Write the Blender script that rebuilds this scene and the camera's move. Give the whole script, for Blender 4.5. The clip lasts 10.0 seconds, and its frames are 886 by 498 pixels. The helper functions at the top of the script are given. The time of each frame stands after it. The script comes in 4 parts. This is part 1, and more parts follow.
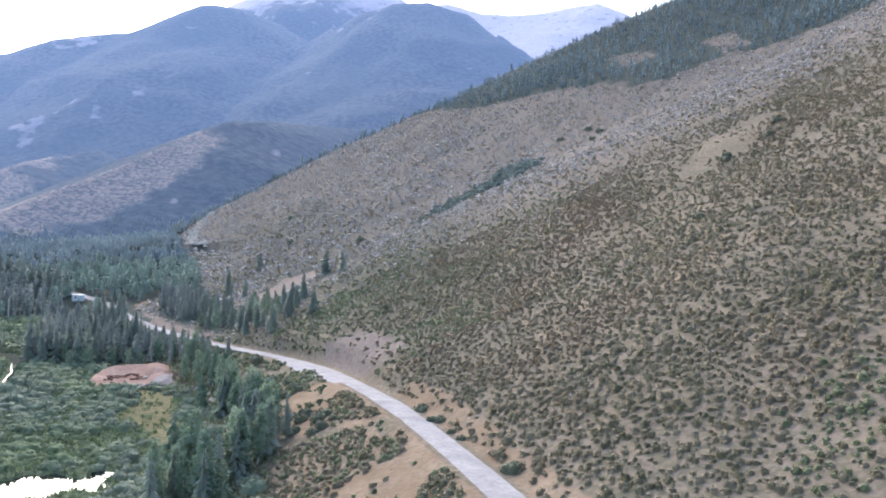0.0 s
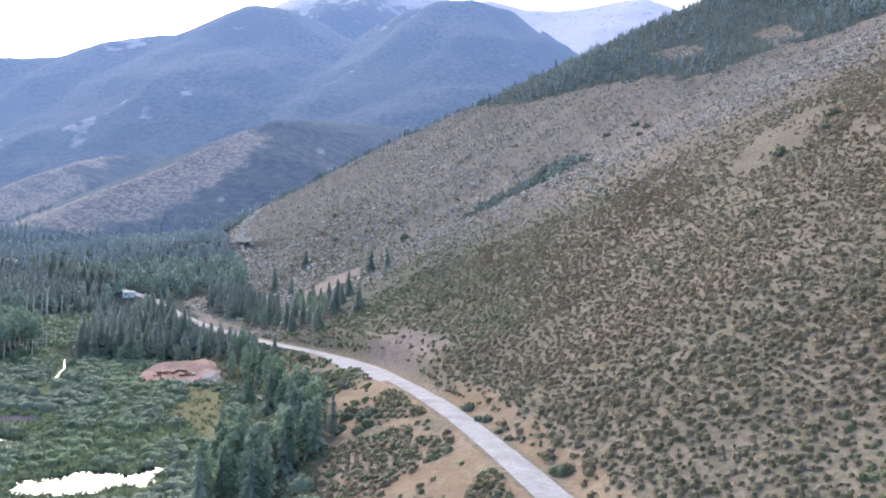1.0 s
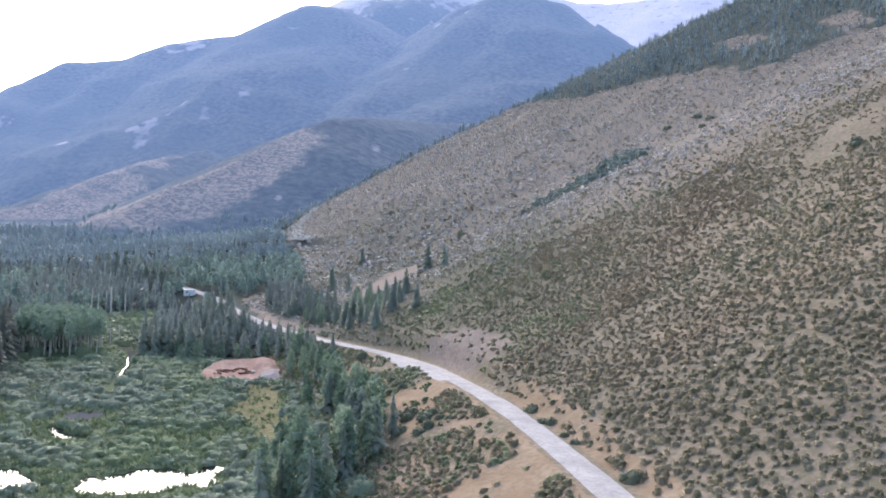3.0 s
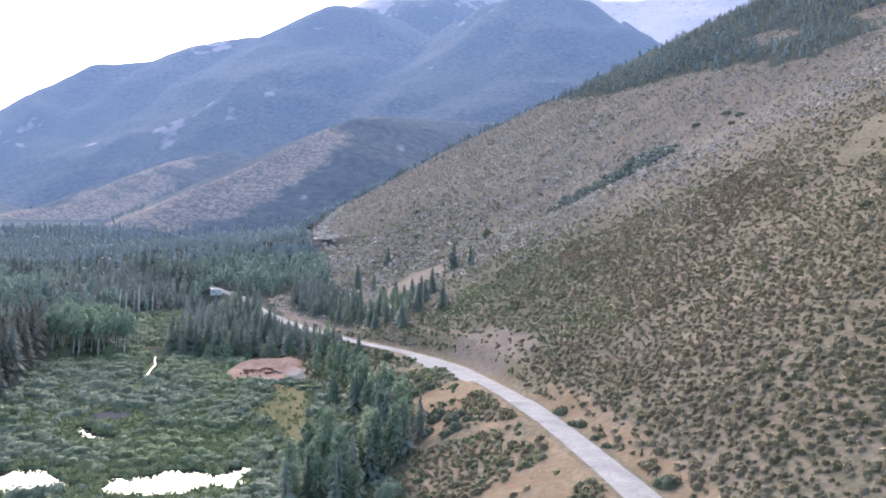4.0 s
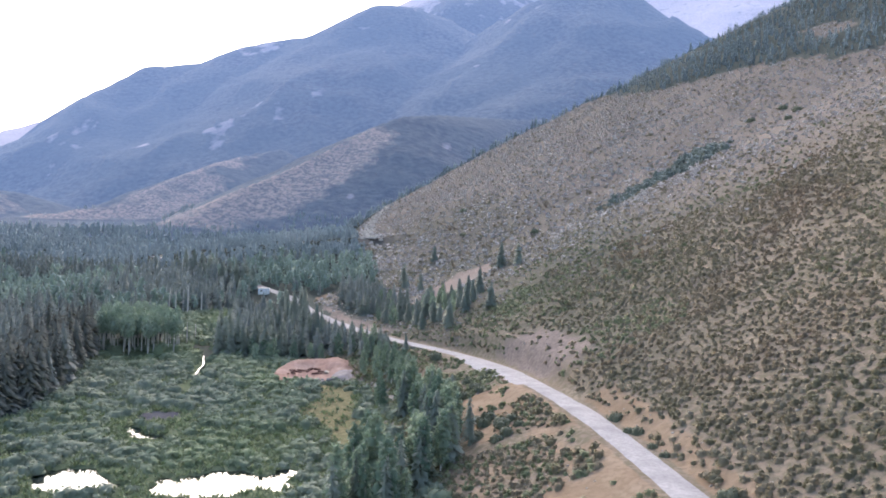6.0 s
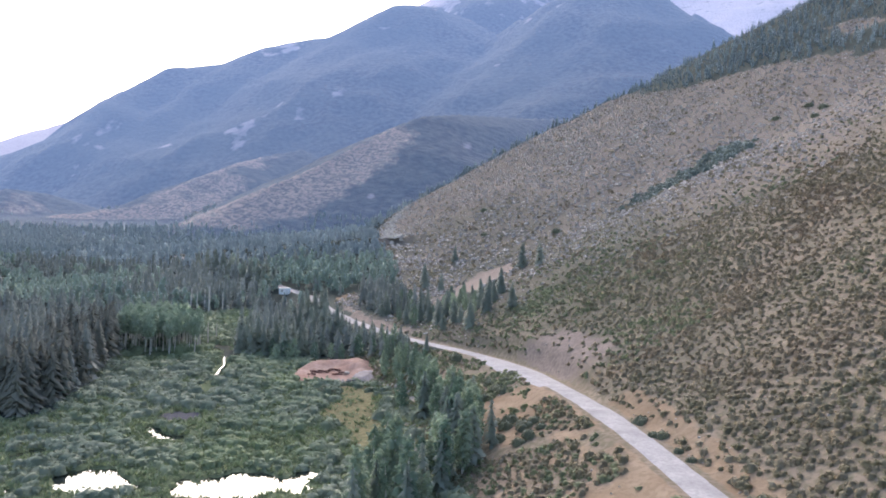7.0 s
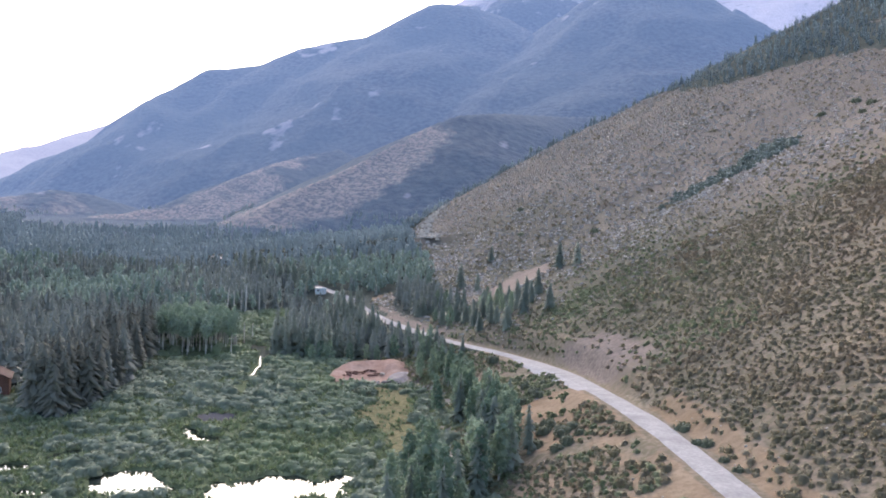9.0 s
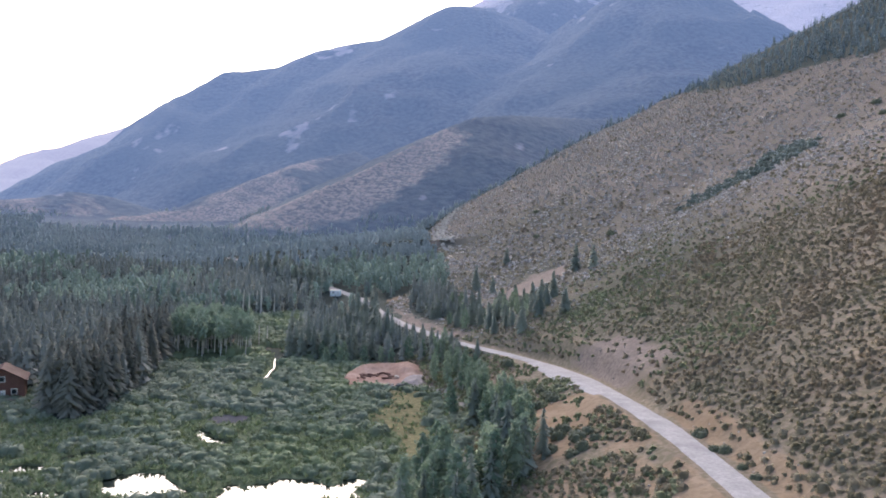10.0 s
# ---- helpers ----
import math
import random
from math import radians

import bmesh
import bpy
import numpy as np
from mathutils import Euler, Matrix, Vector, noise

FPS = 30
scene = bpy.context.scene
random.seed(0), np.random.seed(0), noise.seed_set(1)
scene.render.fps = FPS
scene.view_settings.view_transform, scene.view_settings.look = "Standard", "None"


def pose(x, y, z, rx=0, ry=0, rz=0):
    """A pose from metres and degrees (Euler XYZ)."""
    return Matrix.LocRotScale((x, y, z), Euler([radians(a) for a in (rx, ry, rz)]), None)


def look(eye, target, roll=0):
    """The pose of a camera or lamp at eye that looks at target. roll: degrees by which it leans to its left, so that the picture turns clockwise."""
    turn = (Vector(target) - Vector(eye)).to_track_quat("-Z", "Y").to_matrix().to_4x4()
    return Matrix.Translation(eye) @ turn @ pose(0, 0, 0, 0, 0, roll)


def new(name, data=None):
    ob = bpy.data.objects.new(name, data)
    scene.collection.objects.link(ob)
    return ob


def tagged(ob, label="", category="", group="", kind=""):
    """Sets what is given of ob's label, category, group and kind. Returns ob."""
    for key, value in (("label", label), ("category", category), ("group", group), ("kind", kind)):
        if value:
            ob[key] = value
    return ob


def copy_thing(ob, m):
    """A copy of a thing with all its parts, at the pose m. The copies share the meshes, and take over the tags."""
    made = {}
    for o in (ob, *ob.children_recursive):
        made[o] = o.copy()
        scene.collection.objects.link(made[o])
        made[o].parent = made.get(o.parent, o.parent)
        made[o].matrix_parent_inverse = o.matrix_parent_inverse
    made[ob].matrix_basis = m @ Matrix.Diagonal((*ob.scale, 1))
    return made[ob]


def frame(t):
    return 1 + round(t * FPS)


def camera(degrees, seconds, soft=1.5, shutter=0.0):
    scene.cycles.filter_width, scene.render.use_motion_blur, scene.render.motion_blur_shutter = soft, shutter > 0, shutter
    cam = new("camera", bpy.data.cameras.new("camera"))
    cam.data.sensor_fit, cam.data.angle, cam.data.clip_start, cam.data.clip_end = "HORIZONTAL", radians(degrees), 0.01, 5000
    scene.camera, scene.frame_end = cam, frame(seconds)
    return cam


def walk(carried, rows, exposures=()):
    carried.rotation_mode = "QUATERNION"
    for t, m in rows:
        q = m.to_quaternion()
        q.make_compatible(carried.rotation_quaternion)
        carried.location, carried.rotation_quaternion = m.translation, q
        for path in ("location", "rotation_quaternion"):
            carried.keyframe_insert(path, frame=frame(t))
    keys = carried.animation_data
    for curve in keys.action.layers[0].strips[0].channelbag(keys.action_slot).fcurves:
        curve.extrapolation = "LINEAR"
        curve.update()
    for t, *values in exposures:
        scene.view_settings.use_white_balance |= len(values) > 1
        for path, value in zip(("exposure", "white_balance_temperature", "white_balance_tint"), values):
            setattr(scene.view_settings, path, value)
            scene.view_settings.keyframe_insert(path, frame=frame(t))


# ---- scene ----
cam = camera(56.4, 10.0, soft=1.8)
ROWS = [
    (0, 1.54, -7.87, 45.86, -9.219, -1.881, -2.896),
    (0.5, 1.4, -7.06, 45.81, -7.653, -2.047, -2.82),
    (1, 1.25, -6.22, 45.77, -6.216, -2.21, -2.719),
    (1.5, 1.08, -5.35, 45.74, -5.099, -2.349, -2.624),
    (2, 0.91, -4.48, 45.72, -4.22, -2.436, -2.497),
    (2.5, 0.73, -3.58, 45.71, -3.328, -2.527, -2.37),
    (4, 0.18, -0.89, 45.69, -0.74, -2.741, -2.051),
    (4.5, 0, 0, 45.7, 0.098, -2.802, -2),
    (5, -0.17, 0.88, 45.71, 0.899, -2.86, -1.928),
    (5.5, -0.32, 1.74, 45.73, 1.668, -2.911, -1.886),
    (7, -0.67, 4.16, 45.79, 3.821, -3.021, -1.763),
    (7.5, -0.74, 4.89, 45.82, 4.478, -3.054, -1.719),
    (8, -0.79, 5.59, 45.84, 5.129, -3.082, -1.696),
    (8.5, -0.8, 6.24, 45.87, 5.754, -3.119, -1.618),
    (9, -0.77, 6.84, 45.9, 6.349, -3.149, -1.578),
    (9.5, -0.71, 7.38, 45.93, 6.907, -2.859, -1.519),
    (10, -0.61, 7.85, 45.96, 7.443, -3.042, -1.609),
]
walk(cam, [(t, pose(x, y, z, 90 + pitch, lean, yaw)) for t, x, y, z, yaw, pitch, lean in ROWS], [(0.0, 1.29, 6200, 11), (4.5, 1.27, 6420, 13), (7.0, 1.14, 6500, 14), (9.5, 0.98, 6520, 14), (10.0, 0.89, 6540, 15)])

# ---- dusk light: the sun stands behind the range, the sky does the lighting ----
SUN_UP, SUN_TURN = 34.0, -14.0
world = bpy.data.worlds.new("sky")
scene.world = world
world.use_nodes = True
wn = world.node_tree.nodes
sky = wn.new("ShaderNodeTexSky")
sky.sky_type, sky.sun_disc = "NISHITA", False
sky.sun_elevation, sky.sun_rotation = radians(SUN_UP), radians(SUN_TURN)
sky.air_density, sky.dust_density, sky.ozone_density = 1.0, 3.0, 1.2
world.node_tree.links.new(sky.outputs[0], wn["Background"].inputs[0])
wn["Background"].inputs[1].default_value = 0.15
sun = new("sun", bpy.data.lights.new("sun", "SUN"))
sun.data.energy, sun.data.angle, sun.data.color = 0.5, radians(50), (1.0, 0.95, 0.88)
sun.matrix_world = look((0, 0, 0), (-math.sin(radians(SUN_TURN)) * math.cos(radians(SUN_UP)), -math.cos(radians(SUN_TURN)) * math.cos(radians(SUN_UP)), -math.sin(radians(SUN_UP))))


# ---- materials ----
def material(name, roughness=0.9):
    m = bpy.data.materials.new(name)
    m.use_nodes = True
    b = m.node_tree.nodes["Principled BSDF"]
    b.inputs["Roughness"].default_value = roughness
    b.inputs["Specular IOR Level"].default_value = 0.25
    return m, m.node_tree.nodes, m.node_tree.links, b


def noise_node(nodes, links, size, detail=5, seed=0.0, coords=None):
    """Noise whose features are about that many metres across."""
    n = nodes.new("ShaderNodeTexNoise")
    n.inputs["Scale"].default_value, n.inputs["Detail"].default_value = 1.0 / size, detail
    n.noise_dimensions = "4D"
    n.inputs["W"].default_value = seed
    if coords is None:
        coords = nodes.new("ShaderNodeNewGeometry").outputs["Position"]
    links.new(coords, n.inputs["Vector"])
    return n.outputs["Fac"]


def stretch(nodes, links, value, lo, hi, a=0.0, b=1.0):
    n = nodes.new("ShaderNodeMapRange")
    for i, v in enumerate((lo, hi, a, b)):
        n.inputs[i + 1].default_value = v
    links.new(value, n.inputs[0])
    return n.outputs[0]


def mix(nodes, links, fac, a, b, kind="MIX"):
    n = nodes.new("ShaderNodeMix")
    n.data_type, n.blend_type = "RGBA", kind
    for socket, value in ((n.inputs[0], fac), (n.inputs[6], a), (n.inputs[7], b)):
        if isinstance(value, (int, float)):
            socket.default_value = value
        elif isinstance(value, tuple):
            socket.default_value = (*value, 1)
        else:
            links.new(value, socket)
    return n.outputs[2]


def times(nodes, links, a, b):
    n = nodes.new("ShaderNodeMath")
    n.operation, n.use_clamp = "MULTIPLY", True
    links.new(a, n.inputs[0])
    if isinstance(b, (int, float)):
        n.inputs[1].default_value = b
    else:
        links.new(b, n.inputs[1])
    return n.outputs[0]


def attribute(nodes, name):
    n = nodes.new("ShaderNodeAttribute")
    n.attribute_name = name
    return n.outputs["Fac"]


def bump(nodes, links, shader, height, strength, distance):
    n = nodes.new("ShaderNodeBump")
    n.inputs["Strength"].default_value, n.inputs["Distance"].default_value = strength, distance
    links.new(height, n.inputs["Height"])
    links.new(n.outputs[0], shader.inputs["Normal"])


def foliage(name, dark, light, dry=None, source="tint", sheen=0.7, veil=(0.62, 0.72, 0.80), uneven=0.45, thin_part=0.25):
    """Leaves whose colour varies from plant to plant and from leaf to leaf."""
    m, nodes, links, b = material(name, 0.75)
    plant = attribute(nodes, "tint") if source == "tint" else None
    if plant is None:
        plant = nodes.new("ShaderNodeObjectInfo").outputs["Random"]
    leaf = nodes.new("ShaderNodeNewGeometry").outputs["Random Per Island"]
    c = mix(nodes, links, plant, dark, light)
    if dry:
        c = mix(nodes, links, stretch(nodes, links, noise_node(nodes, links, 34, 4, 2.0), 0.48, 0.68), c, dry)
    c = mix(nodes, links, stretch(nodes, links, leaf, 0, 1, 0.0, uneven), c, mix(nodes, links, 0.5, c, (0.0, 0.0, 0.0)))
    links.new(c, b.inputs["Base Color"])
    # where its tint is bluish, the sheen stands in for haze over the leaves
    b.inputs["Sheen Weight"].default_value, b.inputs["Sheen Roughness"].default_value = sheen, 0.45
    b.inputs["Sheen Tint"].default_value = (*veil, 1)
    thin = nodes.new("ShaderNodeBsdfTranslucent")
    both = nodes.new("ShaderNodeMixShader")
    both.inputs[0].default_value = thin_part
    links.new(c, thin.inputs[0])
    links.new(b.outputs[0], both.inputs[1])
    links.new(thin.outputs[0], both.inputs[2])
    links.new(both.outputs[0], nodes["Material Output"].inputs[0])
    return m


def ground_material():
    m, nodes, links, b = material("ground_cover", 1.0)
    b.inputs["Specular IOR Level"].default_value = 0.06
    fine, mid, wide = noise_node(nodes, links, 0.9, 6), noise_node(nodes, links, 7, 5, 3.0), noise_node(nodes, links, 60, 4, 5.0)
    soil = mix(nodes, links, stretch(nodes, links, mid, 0.3, 0.7), (0.23, 0.18, 0.135), (0.335, 0.272, 0.21))
    soil = mix(nodes, links, stretch(nodes, links, wide, 0.4, 0.65, 0, 0.6), soil, (0.30, 0.25, 0.20))
    litter = stretch(nodes, links, fine, 0.43, 0.58, 0, 0.75)
    high = nodes.new("ShaderNodeSeparateXYZ")
    links.new(nodes.new("ShaderNodeNewGeometry").outputs["Position"], high.inputs[0])
    soil = mix(nodes, links, stretch(nodes, links, high.outputs[1], 205, 275), soil, mix(nodes, links, stretch(nodes, links, mid, 0.3, 0.7), (0.20, 0.167, 0.157), (0.30, 0.25, 0.236)))
    soil = mix(nodes, links, litter, soil, (0.175, 0.16, 0.105))
    olive = mix(nodes, links, stretch(nodes, links, mid, 0.35, 0.65), (0.06, 0.075, 0.055), (0.105, 0.115, 0.09))
    olive = mix(nodes, links, litter, olive, (0.055, 0.068, 0.045))
    soil = mix(nodes, links, attribute(nodes, "olive"), soil, olive)
    earth = mix(nodes, links, stretch(nodes, links, mid, 0.35, 0.65), (0.275, 0.195, 0.13), (0.38, 0.29, 0.21))
    earth = mix(nodes, links, stretch(nodes, links, fine, 0.45, 0.6, 0, 0.6), earth, (0.26, 0.195, 0.13))
    scree = mix(nodes, links, stretch(nodes, links, fine, 0.35, 0.65), (0.21, 0.172, 0.152), (0.315, 0.258, 0.226))
    grass = mix(nodes, links, stretch(nodes, links, mid, 0.35, 0.65), (0.12, 0.15, 0.085), (0.175, 0.205, 0.125))
    grass = mix(nodes, links, stretch(nodes, links, fine, 0.45, 0.65, 0, 0.6), grass, (0.09, 0.115, 0.062))
    straw = mix(nodes, links, stretch(nodes, links, fine, 0.4, 0.6), (0.16, 0.16, 0.085), (0.26, 0.225, 0.13))
    woods = mix(nodes, links, stretch(nodes, links, mid, 0.35, 0.65), (0.055, 0.068, 0.06), (0.095, 0.108, 0.095))
    red = mix(nodes, links, stretch(nodes, links, mid, 0.4, 0.6), (0.33, 0.205, 0.16), (0.45, 0.34, 0.28))
    c = soil
    for name, colour in (("earth", earth), ("scree", scree), ("grass", grass), ("straw", straw), ("woods", woods), ("red", red)):
        edge = nodes.new("ShaderNodeMath")
        edge.operation = "ADD"
        links.new(attribute(nodes, name), edge.inputs[0])
        links.new(stretch(nodes, links, noise_node(nodes, links, 3.0, 5, 9.0), 0.25, 0.75, -0.35, 0.35), edge.inputs[1])
        c = mix(nodes, links, stretch(nodes, links, edge.outputs[0], 0.35, 0.65), c, colour)
    links.new(c, b.inputs["Base Color"])
    bump(nodes, links, b, fine, 0.7, 0.35)
    return m


def mountain_material():
    """Far wooded slopes with scree and bare rock high up, under distance haze put in as a glow."""
    m, nodes, links, b = material("mountain_woods", 1.0)
    fine, mid, wide = noise_node(nodes, links, 10, 6), noise_node(nodes, links, 90, 6, 3.0), noise_node(nodes, links, 380, 4, 7.0)
    woods = mix(nodes, links, stretch(nodes, links, fine, 0.38, 0.62), (0.008, 0.016, 0.02), (0.055, 0.072, 0.068))
    woods = mix(nodes, links, stretch(nodes, links, mid, 0.42, 0.62, 0, 0.5), woods, (0.06, 0.075, 0.066))
    woods = mix(nodes, links, stretch(nodes, links, wide, 0.4, 0.65, 0, 0.6), woods, (0.05, 0.068, 0.062))
    rock = mix(nodes, links, stretch(nodes, links, fine, 0.3, 0.7), (0.20, 0.18, 0.19), (0.30, 0.27, 0.28))
    bare = nodes.new("ShaderNodeMath")
    bare.operation = "ADD"
    links.new(attribute(nodes, "rock"), bare.inputs[0])
    links.new(stretch(nodes, links, noise_node(nodes, links, 34, 6, 4.0), 0.25, 0.75, -0.5, 0.5), bare.inputs[1])
    c = mix(nodes, links, stretch(nodes, links, bare.outputs[0], 0.4, 0.65), woods, rock)
    speck = noise_node(nodes, links, 3.2, 3, 8.0)
    tan = mix(nodes, links, stretch(nodes, links, speck, 0.42, 0.58), (0.10, 0.09, 0.075), (0.29, 0.225, 0.17))
    dry = nodes.new("ShaderNodeMath")
    dry.operation = "ADD"
    links.new(attribute(nodes, "tan"), dry.inputs[0])
    links.new(stretch(nodes, links, noise_node(nodes, links, 40, 5, 6.0), 0.25, 0.75, -0.35, 0.35), dry.inputs[1])
    c = mix(nodes, links, stretch(nodes, links, dry.outputs[0], 0.35, 0.65), c, tan)
    links.new(c, b.inputs["Base Color"])
    # haze is put in as emission: blue nearby, paler lavender farther off
    links.new(mix(nodes, links, stretch(nodes, links, attribute(nodes, "haze_glow"), 0.36, 0.67), (0.205, 0.31, 0.59), (0.43, 0.435, 0.62)), b.inputs["Emission Color"])
    links.new(stretch(nodes, links, attribute(nodes, "haze_glow"), 0, 1, 0.0, 1.0), b.inputs["Emission Strength"])
    bump(nodes, links, b, fine, 0.5, 10)
    return m


def plain(name, dark, light, size, roughness=0.8, relief=0.02, metal=0.0):
    """A surface with grain and stains at two scales."""
    m, nodes, links, b = material(name, roughness)
    coarse, fine = noise_node(nodes, links, size * 6, 4, 1.0), noise_node(nodes, links, size, 6, 4.0)
    c = mix(nodes, links, stretch(nodes, links, coarse, 0.3, 0.7), dark, light)
    c = mix(nodes, links, stretch(nodes, links, fine, 0.4, 0.7, 0, 0.5), c, tuple(0.65 * v for v in dark))
    links.new(c, b.inputs["Base Color"])
    b.inputs["Metallic"].default_value = metal
    bump(nodes, links, b, fine, 0.5, relief)
    return m


def water_material(name="pond_water", tone=(0.03, 0.035, 0.03)):
    m, nodes, links, b = material(name, 0.04)
    b.inputs["Base Color"].default_value = (*tone, 1)
    b.inputs["Specular IOR Level"].default_value = 0.5
    b.inputs["IOR"].default_value = 1.33
    b.inputs["Coat Weight"].default_value = 1.0
    b.inputs["Coat Roughness"].default_value = 0.02
    bump(nodes, links, b, noise_node(nodes, links, 1.5, 3), 0.05, 0.02)
    return m


GROUND = ground_material()
MOUNTAIN = mountain_material()
GRAVEL = plain("road_gravel", (0.36, 0.34, 0.345), (0.52, 0.50, 0.50), 0.5, 0.95, 0.04)
TRACK = plain("track_dust", (0.30, 0.27, 0.24), (0.42, 0.39, 0.35), 0.5, 0.95, 0.04)
WATER = water_material()
SAGE = foliage("sagebrush_leaves", (0.245, 0.225, 0.135), (0.45, 0.39, 0.28), (0.33, 0.255, 0.175), "tint", 0.25, (0.85, 0.78, 0.6), 0.4, 0.38)
GREEN_SAGE = foliage("green_shrub_leaves", (0.185, 0.215, 0.115), (0.35, 0.37, 0.215), None, "tint", 0.25, (0.8, 0.82, 0.65), 0.4, 0.35)
TUFT = foliage("dry_shrub_leaves", (0.44, 0.39, 0.345), (0.78, 0.71, 0.65), None, "tint", 0.2, (0.85, 0.82, 0.8), 0.35, 0.05)
THICKET = foliage("thicket_leaves", (0.15, 0.19, 0.16), (0.25, 0.29, 0.24), None, "tint", 0.8)
SEDGE = foliage("sedge_blades", (0.19, 0.25, 0.125), (0.31, 0.36, 0.20), None, "tint", 0.3, (0.62, 0.72, 0.80), 0.3)
WILLOW = foliage("willow_leaves", (0.195, 0.24, 0.165), (0.34, 0.385, 0.285), (0.27, 0.33, 0.18), "tint", 0.2, (0.70, 0.79, 0.78), 0.2)
SPRUCE = foliage("spruce_needles", (0.205, 0.245, 0.20), (0.385, 0.415, 0.325), None, "object", 0.4, (0.66, 0.73, 0.78), 0.2)
PINE = foliage("dusky_pine_needles", (0.195, 0.205, 0.17), (0.285, 0.285, 0.235), None, "object", 0.2, (0.72, 0.74, 0.74), 0.2)
SPRUCE_FAR = foliage("far_conifer_needles", (0.215, 0.24, 0.215), (0.40, 0.42, 0.365), None, "tint", 0.6, (0.68, 0.75, 0.82), 0.2)
# bluer and paler than the other conifers: haze put into the needle colour
SPRUCE_HAZED = foliage("hazed_spruce_needles", (0.22, 0.28, 0.29), (0.40, 0.46, 0.46), None, "tint", 0.7, (0.68, 0.80, 0.90), 0.2)
ASPEN = foliage("aspen_leaves", (0.165, 0.25, 0.175), (0.47, 0.545, 0.375), None, "object", 0.35, (0.64, 0.76, 0.82), 0.3, 0.3)
ASPEN_FAR = foliage("far_aspen_leaves", (0.23, 0.305, 0.245), (0.45, 0.53, 0.415), None, "tint", 0.6, (0.66, 0.79, 0.86), 0.25)
BARK = plain("conifer_bark", (0.10, 0.075, 0.055), (0.17, 0.14, 0.115), 0.15, 0.95, 0.03)
PALE_BARK = plain("aspen_bark", (0.60, 0.58, 0.53), (0.78, 0.76, 0.70), 0.2, 0.85, 0.01)
JUNIPER = foliage("dark_bush_leaves", (0.17, 0.185, 0.115), (0.27, 0.28, 0.18), None, "tint", 0.3)
RED_EARTH = plain("red_earth", (0.36, 0.205, 0.155), (0.50, 0.36, 0.30), 0.8, 0.95, 0.1)
RED_WOOD = plain("red_brown_timber", (0.15, 0.075, 0.06), (0.23, 0.125, 0.10), 0.3, 0.85, 0.01)
ROOF_RED = plain("dull_red_roof", (0.10, 0.06, 0.055), (0.155, 0.10, 0.09), 0.3, 0.85, 0.01)
PALE_WOOD = plain("pale_timber", (0.36, 0.30, 0.24), (0.48, 0.42, 0.34), 0.3, 0.85, 0.01)
PALE_STONE = plain("pale_stone", (0.38, 0.34, 0.30), (0.55, 0.51, 0.46), 0.6, 0.95, 0.05)
BLEACHED = plain("bleached_rock", (0.54, 0.49, 0.43), (0.74, 0.69, 0.62), 0.9, 0.95, 0.05)
GREY_ROOF = plain("weathered_roof", (0.20, 0.19, 0.19), (0.30, 0.29, 0.29), 0.3, 0.8, 0.01)
WHITE_PAINT = plain("white_paint", (0.74, 0.74, 0.72), (0.82, 0.82, 0.80), 0.3, 0.6, 0.005)
PALE_PAINT = plain("pale_blue_paint", (0.80, 0.84, 0.85), (0.86, 0.89, 0.90), 0.3, 0.5, 0.005)
PANE = plain("window_glass", (0.03, 0.035, 0.04), (0.05, 0.055, 0.06), 0.3, 0.05, 0.0)
TYRE = plain("black_rubber", (0.02, 0.02, 0.02), (0.04, 0.04, 0.04), 0.1, 0.85, 0.005)
MUD = water_material("muddy_water", (0.05, 0.055, 0.075))
MUD.node_tree.nodes["Principled BSDF"].inputs["Roughness"].default_value = 0.9
MUD.node_tree.nodes["Principled BSDF"].inputs["Coat Weight"].default_value = 0.0
GROVE_LEAVES = foliage("light_aspen_leaves", (0.37, 0.465, 0.33), (0.47, 0.555, 0.41), None, "object", 0.4)


# ---- the lie of the land: heights in metres over the pond's water ----
def lattice(i, j, seed):
    """A random number from 0 to 1 for each corner of a grid."""
    n = (i.astype(np.int64) * 374761393 + j.astype(np.int64) * 668265263 + seed * 974711) & 0x7FFFFFFF
    n = ((n ^ (n >> 13)) * 1274126177) & 0x7FFFFFFF
    n = ((n ^ (n >> 16)) * 60493) & 0x7FFFFFFF
    return ((n ^ (n >> 11)) & 0xFFFF) / 65535.0


def rough(x, y, size, seed=0, octaves=4):
    """Smooth noise from about -1 to 1 with features of that size in metres."""
    x, y = np.asarray(x, float), np.asarray(y, float)
    total, gain = np.zeros(np.broadcast(x, y).shape), 1.0
    for o in range(octaves):
        u, v = x / size + 17.3 * o, y / size - 9.1 * o
        i, j = np.floor(u), np.floor(v)
        a, b = u - i, v - j
        a, b = a * a * (3 - 2 * a), b * b * (3 - 2 * b)
        n = (lattice(i, j, seed + o) * (1 - a) + lattice(i + 1, j, seed + o) * a) * (1 - b) \
            + (lattice(i, j + 1, seed + o) * (1 - a) + lattice(i + 1, j + 1, seed + o) * a) * b
        total += gain * (2 * n - 1)
        gain, size = gain * 0.5, size * 0.5
    return total / 1.4


def ramp(v, lo, hi):
    u = np.clip((v - lo) / (hi - lo), 0, 1)
    return u * u * (3 - 2 * u)


def smax(a, b, k):
    """The higher of two heights, with a rounded join about k metres wide."""
    h = np.clip(0.5 + 0.5 * (a - b) / k, 0, 1)
    return b + (a - b) * h + k * h * (1 - h)


